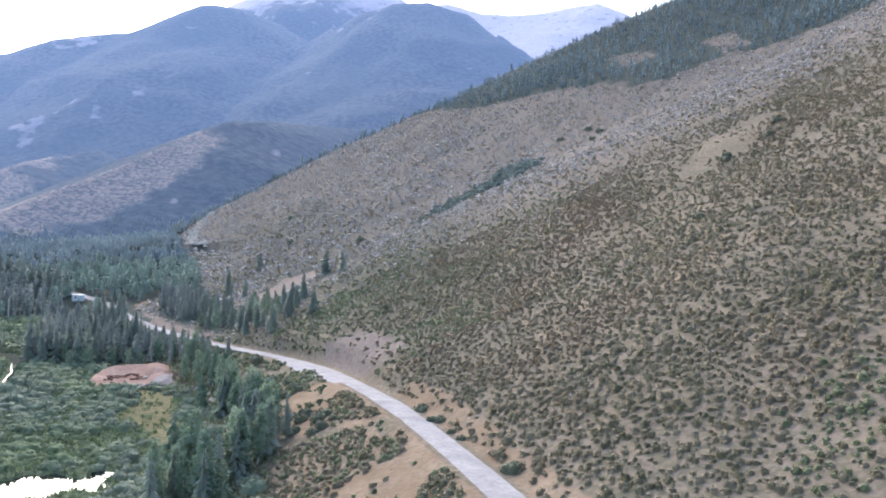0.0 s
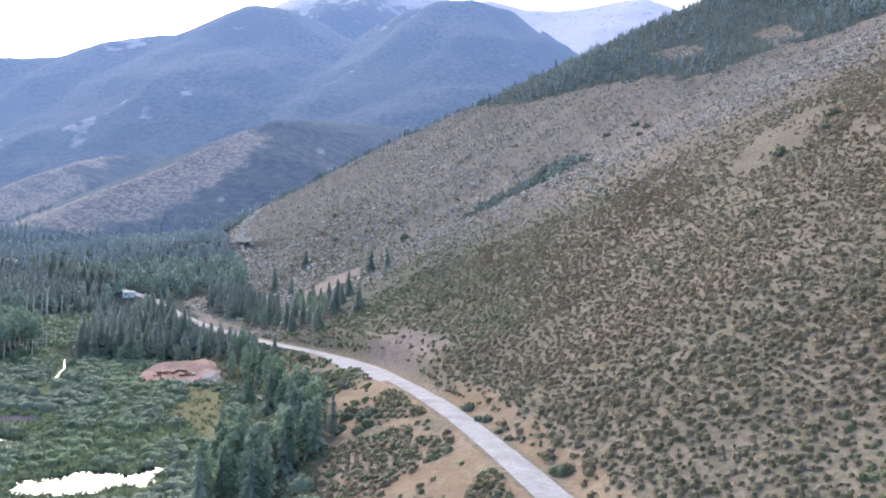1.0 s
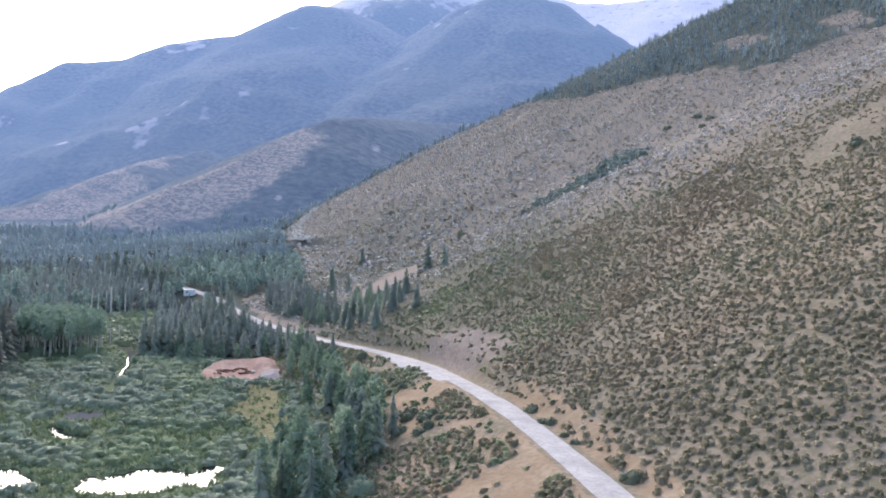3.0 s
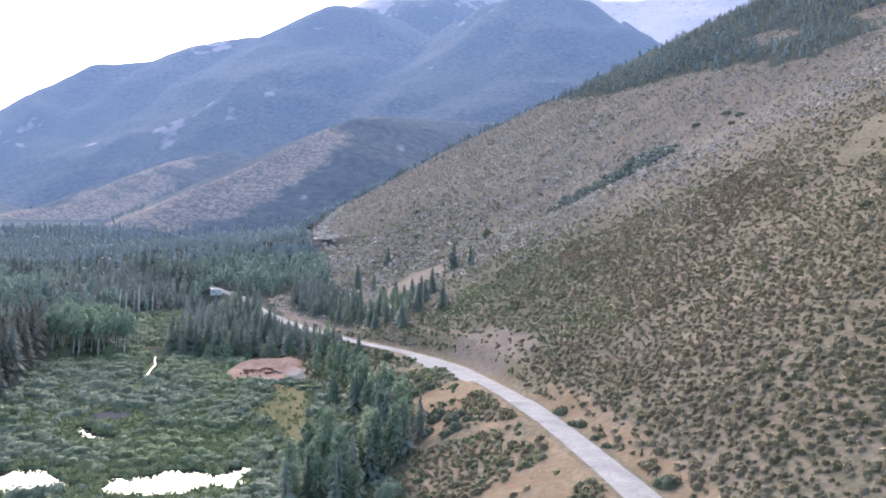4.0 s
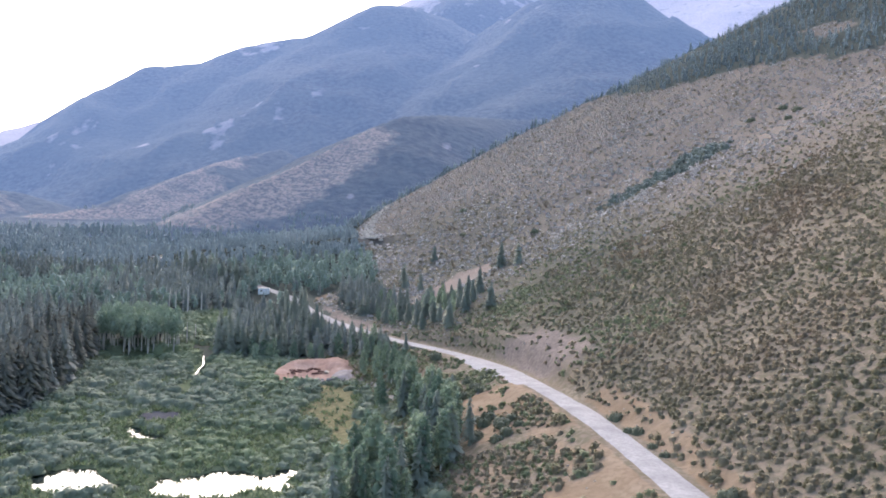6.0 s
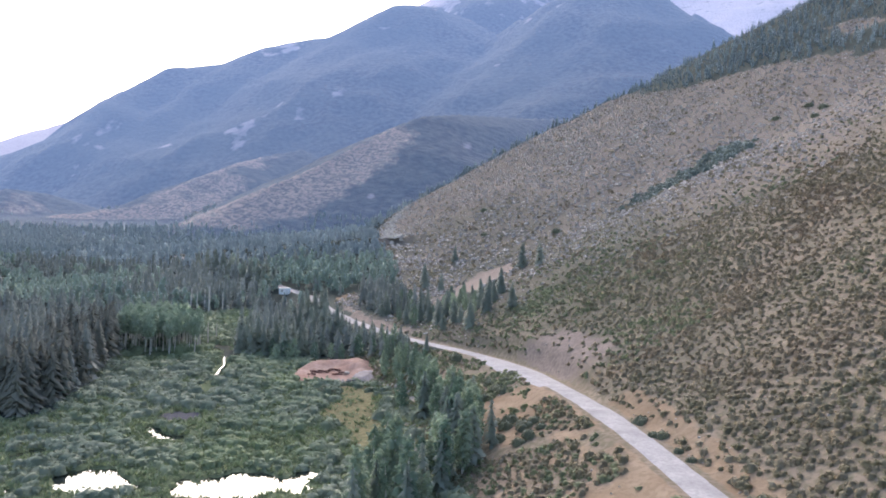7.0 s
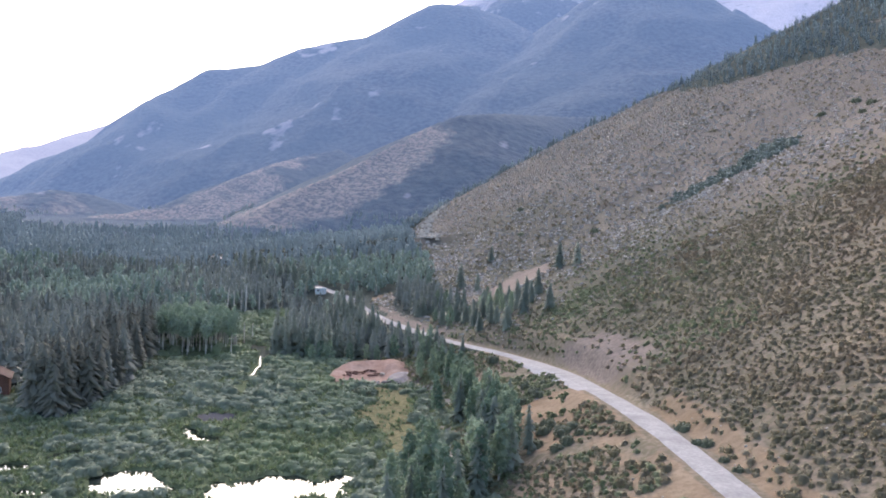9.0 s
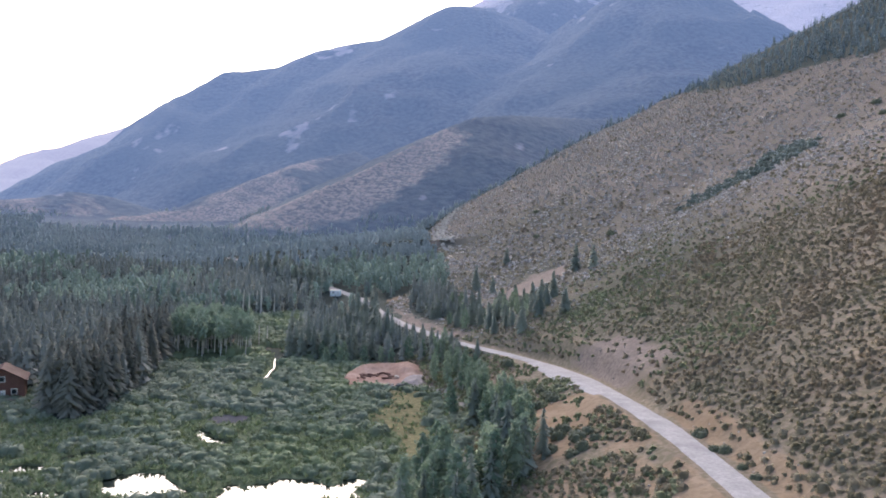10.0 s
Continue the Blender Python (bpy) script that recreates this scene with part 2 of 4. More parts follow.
# the road's middle line: y, x, z
ROAD = np.array([(-80, 27.5, 15), (0, 28.6, 15), (50, 28.0, 14.9), (75, 26.5, 14.7), (84, 25.3, 14.65), (94, 23.9, 14.6), (104, 22.3, 14.5), (112, 21.0, 14.4), (120, 19.65, 14.25),
                 (128, 18.2, 14.05), (136, 16.6, 13.8), (144, 14.85, 13.4), (152, 13.0, 13.0), (160, 11.3, 12.4), (168, 9.6, 11.9), (176, 7.7, 11.3), (184, 5.5, 10.7), (192, 2.5, 10.1), (200, -0.9, 9.5),
                 (208, -5.0, 9.0), (216, -10.2, 8.6), (224, -16.4, 8.2), (235, -24.4, 7.7), (247, -32, 7.2), (260, -40, 7.0), (273, -48, 6.8), (300, -61, 6.6), (331, -73, 6.6), (346, -82, 6.8),
                 (375, -102, 7.5), (420, -135, 9), (480, -190, 11)])
# swells and hollows of the near hillside from the road's end inwards: y, metres
FOLDS = np.array([(0, 6), (90, 5), (126, 4.5), (175, 2.5), (245, 3), (300, -2), (345, -8), (390, -7), (450, 0), (530, 9), (585, 15), (635, 20), (760, 6), (900, 0)])
# where the hillside breaks off behind: x, y
BREAK = np.array([(-90, 580), (-60, 598), (-20, 612), (5, 622), (40, 635), (75, 632), (105, 612), (150, 668), (200, 780), (250, 868), (370, 835), (600, 800)])
# crests of the far heights: x, y, z along each, and how steeply their sides fall
def crest(rows, d):
    return [(d_ * math.sin(radians(a)), d_ * math.cos(radians(a)), 46 + d_ * math.tan(radians(e))) for a, e, d_ in [(r + (d,))[:3] for r in rows]]


SPURS = [
    (crest([(14, 6.4, 1500), (8, 6.2, 1350), (2, 6.1, 1200), (-3, 6.25, 1080), (-5.5, 6.05, 1020), (-6.6, 5.6, 1005), (-8.5, 4.6, 970), (-10.45, 3.55, 935), (-12.35, 2.5, 900), (-14.2, 1.6, 875),
            (-16.1, 0.78, 850), (-18.3, -0.42, 820), (-19.8, -1.4, 800)], 0), 0.5),
    (crest([(-46, -0.6, 1250), (-37, -0.4, 1250), (-34, -0.3, 1260), (-31.5, 0.2, 1290), (-29.5, 0.0, 1290), (-26, -0.9, 1280)], 0), 0.3),
    (crest([(-13.6, 3.5, 1360), (-15.8, 3.0, 1320), (-17.65, 2.45, 1260), (-19.1, 1.85, 1220), (-20.9, 1.05, 1180), (-22.4, 0.1, 1140), (-23.8, -0.5, 1110), (-29, -1.4, 1080)], 0), 0.42),
]
RANGES = [
    (crest([(-48, -1.6), (-36, -1.0), (-34.4, 0.25), (-32.5, 1.55), (-30.5, 2.8), (-28.4, 4.4), (-25.8, 6.2), (-22.3, 8.3), (-18.8, 8.9), (-16.3, 10.1), (-14, 10.65), (-11.4, 11.15), (-9.4, 12.4),
            (-7.6, 13.25), (-6.4, 13.4), (-4.9, 13.25), (-2.5, 12.6)], 2150), 0.62),
    (crest([(-3.5, 9.2), (-0.4, 11.7), (1.4, 12.8), (3.3, 13.85), (5.2, 14.5), (7.5, 14.8), (9.9, 14.25), (12.3, 13.0), (14.6, 11.6), (18, 9.4), (24, 6)], 2000), 0.62),
    (crest([(-8, 11), (-5.2, 13.2), (-3.6, 14.2), (0.5, 16.5), (3.5, 16.0), (7, 14.2)], 2900), 0.6),
    (crest([(4, 13.5), (8.7, 14.7), (11, 14.2), (13, 14.1), (15.3, 14.35), (17.2, 14.7), (19, 15.0), (20.6, 14.5), (24, 12.5), (40, 10)], 3700), 0.55),
    (crest([(-60, 2.4), (-42, 2.0), (-36, 1.65), (-34.7, 1.68), (-34.35, 1.55), (-33.1, 2.05), (-31.2, 2.85), (-29.9, 3.5), (-28.4, 4.4), (-26, 4.8), (-20, 4.0)], 4300), 0.35),
]


def tent(x, y, line, fall):
    """The height of a ridge whose crest runs along line and whose sides fall away by fall, and how far below the crest that is."""
    best, below = np.full(np.shape(x), -1e4), np.zeros(np.shape(x))
    for (ax, ay, az), (bx, by, bz) in zip(line, line[1:]):
        ux, uy = bx - ax, by - ay
        s = np.clip(((x - ax) * ux + (y - ay) * uy) / (ux * ux + uy * uy), 0, 1)
        d = np.hypot(x - ax - s * ux, y - ay - s * uy)
        h = az + s * (bz - az) - fall * d
        below = np.where(h > best, fall * d, below)
        best = np.maximum(best, h)
    return best, below


def road_at(y):
    return np.interp(y, ROAD[:, 0], ROAD[:, 1]), np.interp(y, ROAD[:, 0], ROAD[:, 2])


def across(x, y):
    """Metres from the road's middle line, to its right positive."""
    rx, _ = road_at(y)
    ahead, _ = road_at(np.asarray(y) + 2)
    return (x - rx) / np.hypot(1, (ahead - rx) / 2)


def hillside(x, y):
    h = -17.7 + 0.5185 * x + 0.1345 * y + np.interp(y, FOLDS[:, 0], FOLDS[:, 1])
    h = h + 1.6 * rough(x, y, 60, 3, 3) + 0.35 * rough(x, y, 9, 5, 2)
    return h - 0.62 * np.maximum(0, y - np.interp(x, BREAK[:, 0], BREAK[:, 1]))


def valley(x, y):
    return 0.02 * np.clip(y - 150, 0, 520) + 0.012 * np.maximum(0, -x - 140) + 0.35 * rough(x, y, 22, 7, 3)


# pools in the marsh: x, y, half length, half width, turn
POOLS = [(-39.3, 133.2, 11.0, 6.2, 0.1), (-64.3, 131.4, 5.9, 5.6, -0.15), (-66.8, 160.3, 3.0, 1.5, -0.8), (-62.3, 156.8, 3.4, 1.4, -0.2), (-65.4, 171.2, 5.0, 3.0, 0.2),
         (-82.0, 142.6, 4.0, 1.6, 1.2), (-87.2, 134.0, 3.8, 1.8, 0.4), (-77.2, 124.2, 3.4, 1.2, 0.1)]

# bays of the two ponds
LOBES = [(-31.0, 138.6, 3.2, 3.0, 0.5), (-46.5, 129.5, 4.5, 3.0, 0.3), (-57.3, 129.3, 3.0, 1.3, 0.1), (-68.0, 133.5, 2.4, 2.6, 0.0)]


def height(x, y):
    x, y = np.asarray(x, float), np.asarray(y, float)
    side = across(x, y)
    _, rz = road_at(y)
    low = valley(x, y)
    bank = rz - 0.4 * np.maximum(0, -side - 3.2) + 0.5 * rough(x, y, 14, 11, 3) * ramp(-side, 3, 8)
    left = smax(low, bank, 1.5)
    right = smax(smax(rz + 0.12 * (side - 3), hillside(x, y), 3.0), low, 2.0)
    z = np.where(side < 0, left, right)
    near = ramp(np.abs(side), 2.6, 6.5)
    z = rz * (1 - near) + z * near
    for line, fall in SPURS:
        t, below = tent(x, y, line, fall)
        z = smax(z, t + 6 * rough(x, y, 90, 21, 4) * ramp(below, 0, 20), 10)
    far = np.full(np.shape(z), -1e4)
    for n, (line, fall) in enumerate(RANGES):
        t, below = tent(x, y, line, fall)
        rib = 1 - np.abs(rough(x, y, 330, 31 + n, 4))
        far = np.maximum(far, t + (34 * rough(x, y, 420, 31 + n, 5) - 42 * (1 - rib)) * ramp(below, 0, 140) + 3 * rough(x, y, 45, 37 + n, 3))
    z = smax(z, far, 30)
    return z - basin(x, y)


def basin(x, y):
    """How far the pools' beds lie under the marsh."""
    dip = np.zeros(np.shape(x))
    for px, py, a, b, turn in POOLS + LOBES:
        c, s = math.cos(turn), math.sin(turn)
        u, v = ((x - px) * c + (y - py) * s) / a, (-(x - px) * s + (y - py) * c) / b
        r = np.hypot(u, v) + (0.42 * rough(x, y, 5, 41, 4) if a > 4 else 0.4 * rough(x, y, 2.2, 43, 3))
        dip = np.maximum(dip, 1.3 * ramp(1.04 - r, 0, 0.25))
    return dip


# ---- mesh helpers ----
def surface(name, verts, faces, mat, smooth=True, **layers):
    """A mesh object from arrays of corners and of triangles or quads, with a number for each corner in each layer."""
    verts, faces = np.asarray(verts, np.float32), np.asarray(faces, np.int32)
    me = bpy.data.meshes.new(name)
    n, k = faces.shape
    me.vertices.add(len(verts))
    me.vertices.foreach_set("co", verts.ravel())
    me.loops.add(n * k)
    me.loops.foreach_set("vertex_index", faces.ravel())
    me.polygons.add(n)
    me.polygons.foreach_set("loop_start", np.arange(0, n * k, k, dtype=np.int32))
    me.polygons.foreach_set("use_smooth", np.full(n, smooth))
    for key, values in layers.items():
        a = me.attributes.new(key, "FLOAT", "POINT")
        a.data.foreach_set("value", np.asarray(values, np.float32))
    me.materials.append(mat)
    me.update(calc_edges=True)
    me.validate()
    return new(name, me)


def part(name, bm, mat, parent, label=""):
    me = bpy.data.meshes.new(name)
    bm.to_mesh(me)
    bm.free()
    me.materials.append(mat)
    ob = new(name, me)
    ob.parent = parent
    return tagged(ob, label)


def spread(templates, x, y, z, size, rng, tall=1.0, sink=0.0, pale=0.0, vary=1.0):
    """Many copies of small plants as one set of corners, triangles and tints."""
    V, F, T, base = [], [], [], 0
    pick = rng.integers(0, len(templates), len(x))
    turn = rng.uniform(0, 2 * math.pi, len(x))
    tint = np.clip(0.5 + vary * (rng.uniform(0, 1, len(x)) - 0.5) + pale, 0, 1)
    high = size * tall * rng.uniform(0.8, 1.25, len(x))
    for n, (v, f) in enumerate(templates):
        w = np.nonzero(pick == n)[0]
        if not len(w):
            continue
        c, s = np.cos(turn[w])[:, None], np.sin(turn[w])[:, None]
        vx = (v[None, :, 0] * c - v[None, :, 1] * s) * size[w][:, None] + x[w][:, None]
        vy = (v[None, :, 0] * s + v[None, :, 1] * c) * size[w][:, None] + y[w][:, None]
        vz = v[None, :, 2] * high[w][:, None] + (z[w] - sink * size[w])[:, None]
        V.append(np.stack([vx, vy, vz], 2).reshape(-1, 3))
        F.append((f[None] + (np.arange(len(w)) * len(v))[:, None, None] + base).reshape(-1, 3))
        T.append(np.repeat(tint[w], len(v)))
        base += len(w) * len(v)
    return np.concatenate(V), np.concatenate(F), np.concatenate(T)


def blades(rng, centres, outward, size):
    """A small leafy triangle at each centre, leaning outward."""
    n = len(centres)
    a = rng.normal(size=(n, 3))
    a -= outward * (a * outward).sum(1, keepdims=True) * 0.6
    a /= np.linalg.norm(a, axis=1, keepdims=True)
    b = np.cross(outward, a)
    b /= np.linalg.norm(b, axis=1, keepdims=True) + 1e-9
    s = size * rng.uniform(0.6, 1.3, (n, 1))
    lift = outward * s * rng.uniform(0.1, 0.9, (n, 1))
    v = np.stack([centres - 0.6 * s * a, centres + 0.6 * s * a, centres + b * s * 0.9 + lift], 1).reshape(-1, 3)
    return v, np.arange(3 * n).reshape(-1, 3)


def joined(pieces):
    V, F, base = [], [], 0
    for v, f in pieces:
        V.append(v)
        F.append(f + base)
        base += len(v)
    return np.concatenate(V), np.concatenate(F)


def dome(rng, sides, rings, wide, tall, jag):
    """A lumpy dome, open below."""
    v = [(0, 0, tall)]
    for r in range(1, rings + 1):
        e = math.pi / 2 * (1 - r / rings)
        for s in range(sides):
            a = 2 * math.pi * (s + 0.5 * (r % 2)) / sides
            k = 1 + jag * rng.uniform(-1, 1)
            v.append((wide * math.cos(e) * math.cos(a) * k, wide * math.cos(e) * math.sin(a) * k, max(-0.05, tall * math.sin(e) * k)))
    f = [(0, 1 + s, 1 + (s + 1) % sides) for s in range(sides)]
    for r in range(rings - 1):
        o = 1 + r * sides
        for s in range(sides):
            t = (s + 1) % sides
            f += [(o + s, o + sides + s, o + t), (o + t, o + sides + s, o + sides + t)]
    return np.array(v, float), np.array(f)


def bush_shape(seed, leaves, leaf, lumps=1, wide=0.5, tall=0.62, sides=6):
    """A rounded shrub one metre across: lumpy domes inside and leaf blades over them."""
    rng = np.random.default_rng(seed)
    pieces = []
    for k in range(lumps):
        off = np.array([0, 0, 0]) if lumps == 1 else np.array([*rng.uniform(-0.28, 0.28, 2), 0])
        scale = 1.0 if lumps == 1 else rng.uniform(0.5, 0.8)
        v, f = dome(rng, sides, 2, wide * scale * 0.86, tall * scale * 0.86, 0.22)
        pieces.append((v + off, f))
        n = leaves // lumps
        d = rng.normal(size=(n, 3))
        d[:, 2] = np.abs(d[:, 2]) * 0.9 + 0.05
        d /= np.linalg.norm(d, axis=1, keepdims=True)
        c = d * np.array([wide, wide, tall]) * scale * rng.uniform(0.75, 1.0, (n, 1)) + off
        pieces.append(blades(rng, c, d, leaf))
    return joined(pieces)


def conifer_shape(seed, n):
    """A conifer one metre high seen from afar: a thin core inside n ragged, drooping boughs under a blunt or pointed top."""
    rng = np.random.default_rng(seed)
    wide, low, blunt = rng.uniform(0.14, 0.23), rng.uniform(0.03, 0.14), rng.uniform(0.4, 0.8)
    core, f = dome(rng, 5, 2, wide * 0.5, 0.88 - low, 0.2)
    u = np.sort(rng.uniform(0, 1, n))
    a, z = rng.uniform(0, 2 * math.pi, n), low + (0.96 - low) * u
    r = wide * (1 - u) ** blunt * rng.uniform(0.65, 1.2, n) + 0.012
    out = np.stack([np.cos(a), np.sin(a), np.zeros(n)], 1)
    side = np.stack([-np.sin(a), np.cos(a), np.zeros(n)], 1) * (min(0.8, 3.2 / math.sqrt(n)) * r + 0.01)[:, None]
    up = np.array([0, 0, 1.0])
    top = up * (z + 0.03 + 0.6 / n)[:, None] + 0.25 * out * r[:, None]
    v = np.stack([top, out * r[:, None] + side + up * (z - 0.3 * r)[:, None], out * r[:, None] * 0.92 - side + up * (z - 0.38 * r)[:, None]], 1)
    return joined([(core + (0, 0, low), f), (v.reshape(-1, 3), np.arange(3 * n).reshape(-1, 3))])


def far_broadleaf(seed, leaves=14):
    """A distant aspen one metre high with a loose crown."""
    rng = np.random.default_rng(seed)
    pieces = []
    for k in range(3):
        v, f = dome(rng, 5, 2, 0.15, 0.25, 0.3)
        pieces.append((v + np.array([*rng.uniform(-0.09, 0.09, 2), 0.28 + 0.2 * k]), f))
    d = rng.normal(size=(leaves, 3))
    d /= np.linalg.norm(d, axis=1, keepdims=True)
    pieces.append(blades(rng, d * np.array([0.2, 0.2, 0.36]) * rng.uniform(0.7, 1, (leaves, 1)) + (0, 0, 0.62), d, 0.12))
    return joined(pieces)


# ---- ground: one sheet from the marsh to the foot of the range, and the range behind it ----
def in_view(x, y, lo=-41, hi=43):
    a = np.degrees(np.arctan2(x, y + 9))
    return (a > lo) & (a < hi)


def inside(x, y, ring, wobble=0.0, size=12, seed=51):
    """How far inside a rough outline each place lies, from 0 to 1 over a few metres."""
    x, y = x + wobble * rough(x, y, size, seed, 3), y + wobble * rough(x, y, size, seed + 9, 3)
    hit = np.zeros(np.shape(x), bool)
    for (ax, ay), (bx, by) in zip(ring, ring[1:] + ring[:1]):
        cross = (ay > y) != (by > y)
        with np.errstate(divide="ignore", invalid="ignore"):
            hit ^= cross & (x < (bx - ax) * (y - ay) / (by - ay) + ax)
    return hit


UPPER_WOODS = [(95, 600), (99, 578), (116, 545), (136, 517), (155, 492), (171, 421), (181, 402), (201, 398), (215, 396), (225, 371), (243, 366), (275, 366), (420, 330), (900, 330), (900, 1000), (60, 1000)]
VALLEY_WOODS = [(-150, 168), (-130, 182), (-113, 183), (-107, 170), (-100, 162), (-94, 168), (-96, 187), (-100, 204), (-108, 232), (-89, 241), (-76, 228), (-63, 227), (-57, 229), (-46, 230.5), (-37, 227), (-24, 214), (-14, 216),
                (-44, 276), (-66, 330), (-60, 345), (-42, 275), (-28, 248), (-16, 232), (-9, 236), (-14, 256), (-26, 285), (-40, 330), (-50, 400), (-66, 470), (-86, 560), (-60, 604), (-20, 619), (5, 630), (40, 643), (75, 640), (100, 622), (160, 700), (250, 900),
                (250, 1150), (-900, 1150), (-900, 168)]
OPENING = [(-75, 240), (-88, 240), (-100, 262), (-124, 302), (-91, 312), (-80, 270)]
WALL = [(-107, 170), (-100, 162), (-94, 168), (-96, 187), (-100, 204), (-107, 230), (-115, 228), (-112, 204), (-108, 187)]
FRONT = [(-77, 229), (-63, 228), (-46, 231.5), (-46, 241), (-62, 242), (-76, 247)]
TAN_SPURS = [[(-120, 1010), (-154, 966), (-180, 930), (-204, 890), (-227, 858), (-249, 826), (-272, 788), (-282, 742), (-243, 735), (-216, 748), (-184, 768), (-154, 808), (-133, 853), (-109, 918)],
             [(-350, 1300), (-378, 1280), (-400, 1208), (-418, 1158), (-438, 1104), (-450, 1055), (-473, 980), (-560, 1000), (-601, 1053), (-625, 960), (-500, 765), (-435, 722), (-388, 760), (-346, 830), (-300, 770),
              (-268, 742), (-266, 778), (-300, 850), (-352, 930), (-382, 985), (-378, 1020), (-345, 1060), (-338, 1120), (-357, 1153), (-352, 1215)]]
LOWER_WOODS = [(-23, 190), (-20, 176), (-18.5, 166), (-17.5, 150), (-18, 140), (-19.5, 131), (-20, 122), (-18, 108), (-7, 108), (-4, 122), (-0.5, 132), (-2, 149), (-8, 168), (-13, 184), (-18, 198), (-21, 214), (-25, 226), (-30, 222), (-28, 206), (-25, 198)]
RED_PATCH = [(-51, 207), (-51, 222), (-46, 231), (-37, 228), (-31, 215), (-31, 207), (-38, 202)]
APRON = [(-45, 203), (-36, 196), (-28, 201), (-27, 213), (-31, 224), (-33, 212), (-38, 206)]
CLEARINGS = [[(184, 470), (200, 462), (206, 500), (190, 520)], [(212, 400), (228, 402), (240, 448), (224, 450)]]
BARE_SLOPE = [(-19, 296), (-19, 327), (-9, 358), (7, 347), (6, 312), (-5, 296), (-12, 286)]
BARE_BEND = [(-80, 322), (-84, 352), (-70, 356), (-62, 338), (-66, 322)]
MEADOW = [(-37, 201), (-30, 203), (-26, 188), (-22, 165), (-20, 150), (-24, 148), (-29, 166), (-38, 178), (-35, 190)]


def covers(x, y):
    """What the ground is covered with: a number from 0 to 1 for each kind."""
    side = across(x, y)
    marsh = (side < -9) & (y < 245)
    woods = inside(x, y, UPPER_WOODS, 6) | inside(x, y, VALLEY_WOODS, 3) | ((y > np.interp(x, BREAK[:, 0], BREAK[:, 1]) + 2) & (x > -62) & (x < 120) & (y < 760))
    for ring in CLEARINGS + [OPENING]:
        woods &= ~inside(x, y, ring, 4)
    for ring in TAN_SPURS:
        woods &= ~inside(x, y, ring, 10, 50)
    woods &= ~((side > 0) & (y < 284))
    bank = ramp(-side, 2, 4) * ramp(side, -30, -20) * (y < 215) * ramp(height(x, y), 3.0, 5.5)
    cuts = inside(x, y, BARE_SLOPE, 3, 10) * 0.45 + inside(x, y, BARE_BEND, 3, 10)
    earth = cuts + bank * ramp(-y, -176, -152) * ramp(rough(x, y, 18, 61, 3), -0.8, -0.1) + ramp(side, 2, 4) * ramp(-side, -9, -6) * ramp(-y, -150, -135) * 0.9
    scree = ramp(side, 2, 4) * ramp(-side, -15 - 4 * rough(x, y, 12, 65, 3), -10) * ramp(y, 150, 170) * ramp(-y, -206, -186) * 0.8
    scree = scree + ramp(side, 2, 4) * ramp(-side, -11 - 5 * rough(x, y, 8, 65, 3), -6) * ramp(y, 240, 250) * ramp(-y, -318, -304) * 0.7 + 0.8 * inside(x, y, BARE_SLOPE, 3, 10) + 0.9 * inside(x, y, APRON, 2, 6)
    z = height(x, y)
    olive = 0.6 * ramp(y, 195, 245) * ramp(-z, -62, -36) * ramp(-y, -560, -430) * (side > 4) + 0.75 * np.exp(-((x - 24) / 20) ** 2 - ((y - 180) / 45) ** 2) * (side > 8)
    olive = np.maximum(olive, 1.0 * (inside(x, y, OPENING, 2, 8) & (y > 232)))
    olive = olive * (0.75 + 0.5 * rough(x, y, 30, 68, 3))
    grass = np.maximum(ramp(-side, 20, 26), ramp(-height(x, y), -5.5, -3.5) * (side < -8)) * (y < 240) + 0.25 * ramp(rough(x, y, 46, 63, 3), 0.1, 0.6) * (side > 8) * ramp(-y, -265, -215) * (x < 110) + 0.5 * np.exp(-((x - 9) / 14) ** 2 - ((y - 222) / 22) ** 2) * (side > 5)
    red = inside(x, y, RED_PATCH, 2, 8) * 1.0 * ~inside(x, y, APRON, 2, 6)
    straw = inside(x, y, MEADOW, 2, 8) * 1.0
    return dict(olive=np.clip(olive, 0, 1), earth=np.clip(earth, 0, 1), scree=np.clip(scree, 0, 1), grass=np.clip(grass, 0, 1) * (red == 0) * ~inside(x, y, APRON, 2, 6), straw=straw,
                woods=woods * 1.0 * (red == 0), red=red)


def fan(name, angles, reach, mat, layers):
    """Part of a round sheet of ground about the first eye."""
    a, d = np.meshgrid(np.radians(angles), reach)
    x, y = d * np.sin(a), d * np.cos(a) - 9
    z = height(x, y)
    rows, cols = a.shape
    i = np.arange(rows * cols).reshape(rows, cols)
    faces = np.stack([i[:-1, :-1], i[:-1, 1:], i[1:, 1:], i[1:, :-1]], 2).reshape(-1, 4)
    return surface(name, np.stack([x, y, z], 2).reshape(-1, 3), faces[:, ::-1], mat, **{k: v.ravel() for k, v in layers(x, y, z).items()})


ANGLES = np.concatenate([np.arange(-180, -42, 6.0), np.arange(-42, 44, 0.16), np.arange(44, 181, 6.0)])
ANGLES[-1] = 180
EDGE = 700.0
ground = fan("ground", ANGLES, np.concatenate([[0.5, 15, 30, 45], np.geomspace(60, 94, 20), np.geomspace(95, 250, 140), np.geomspace(253, EDGE, 110)]), GROUND, lambda x, y, z: covers(x, y))
tagged(ground, "valley ground of marsh grass, tan soil and bare orange earth", "ground", kind="structure")


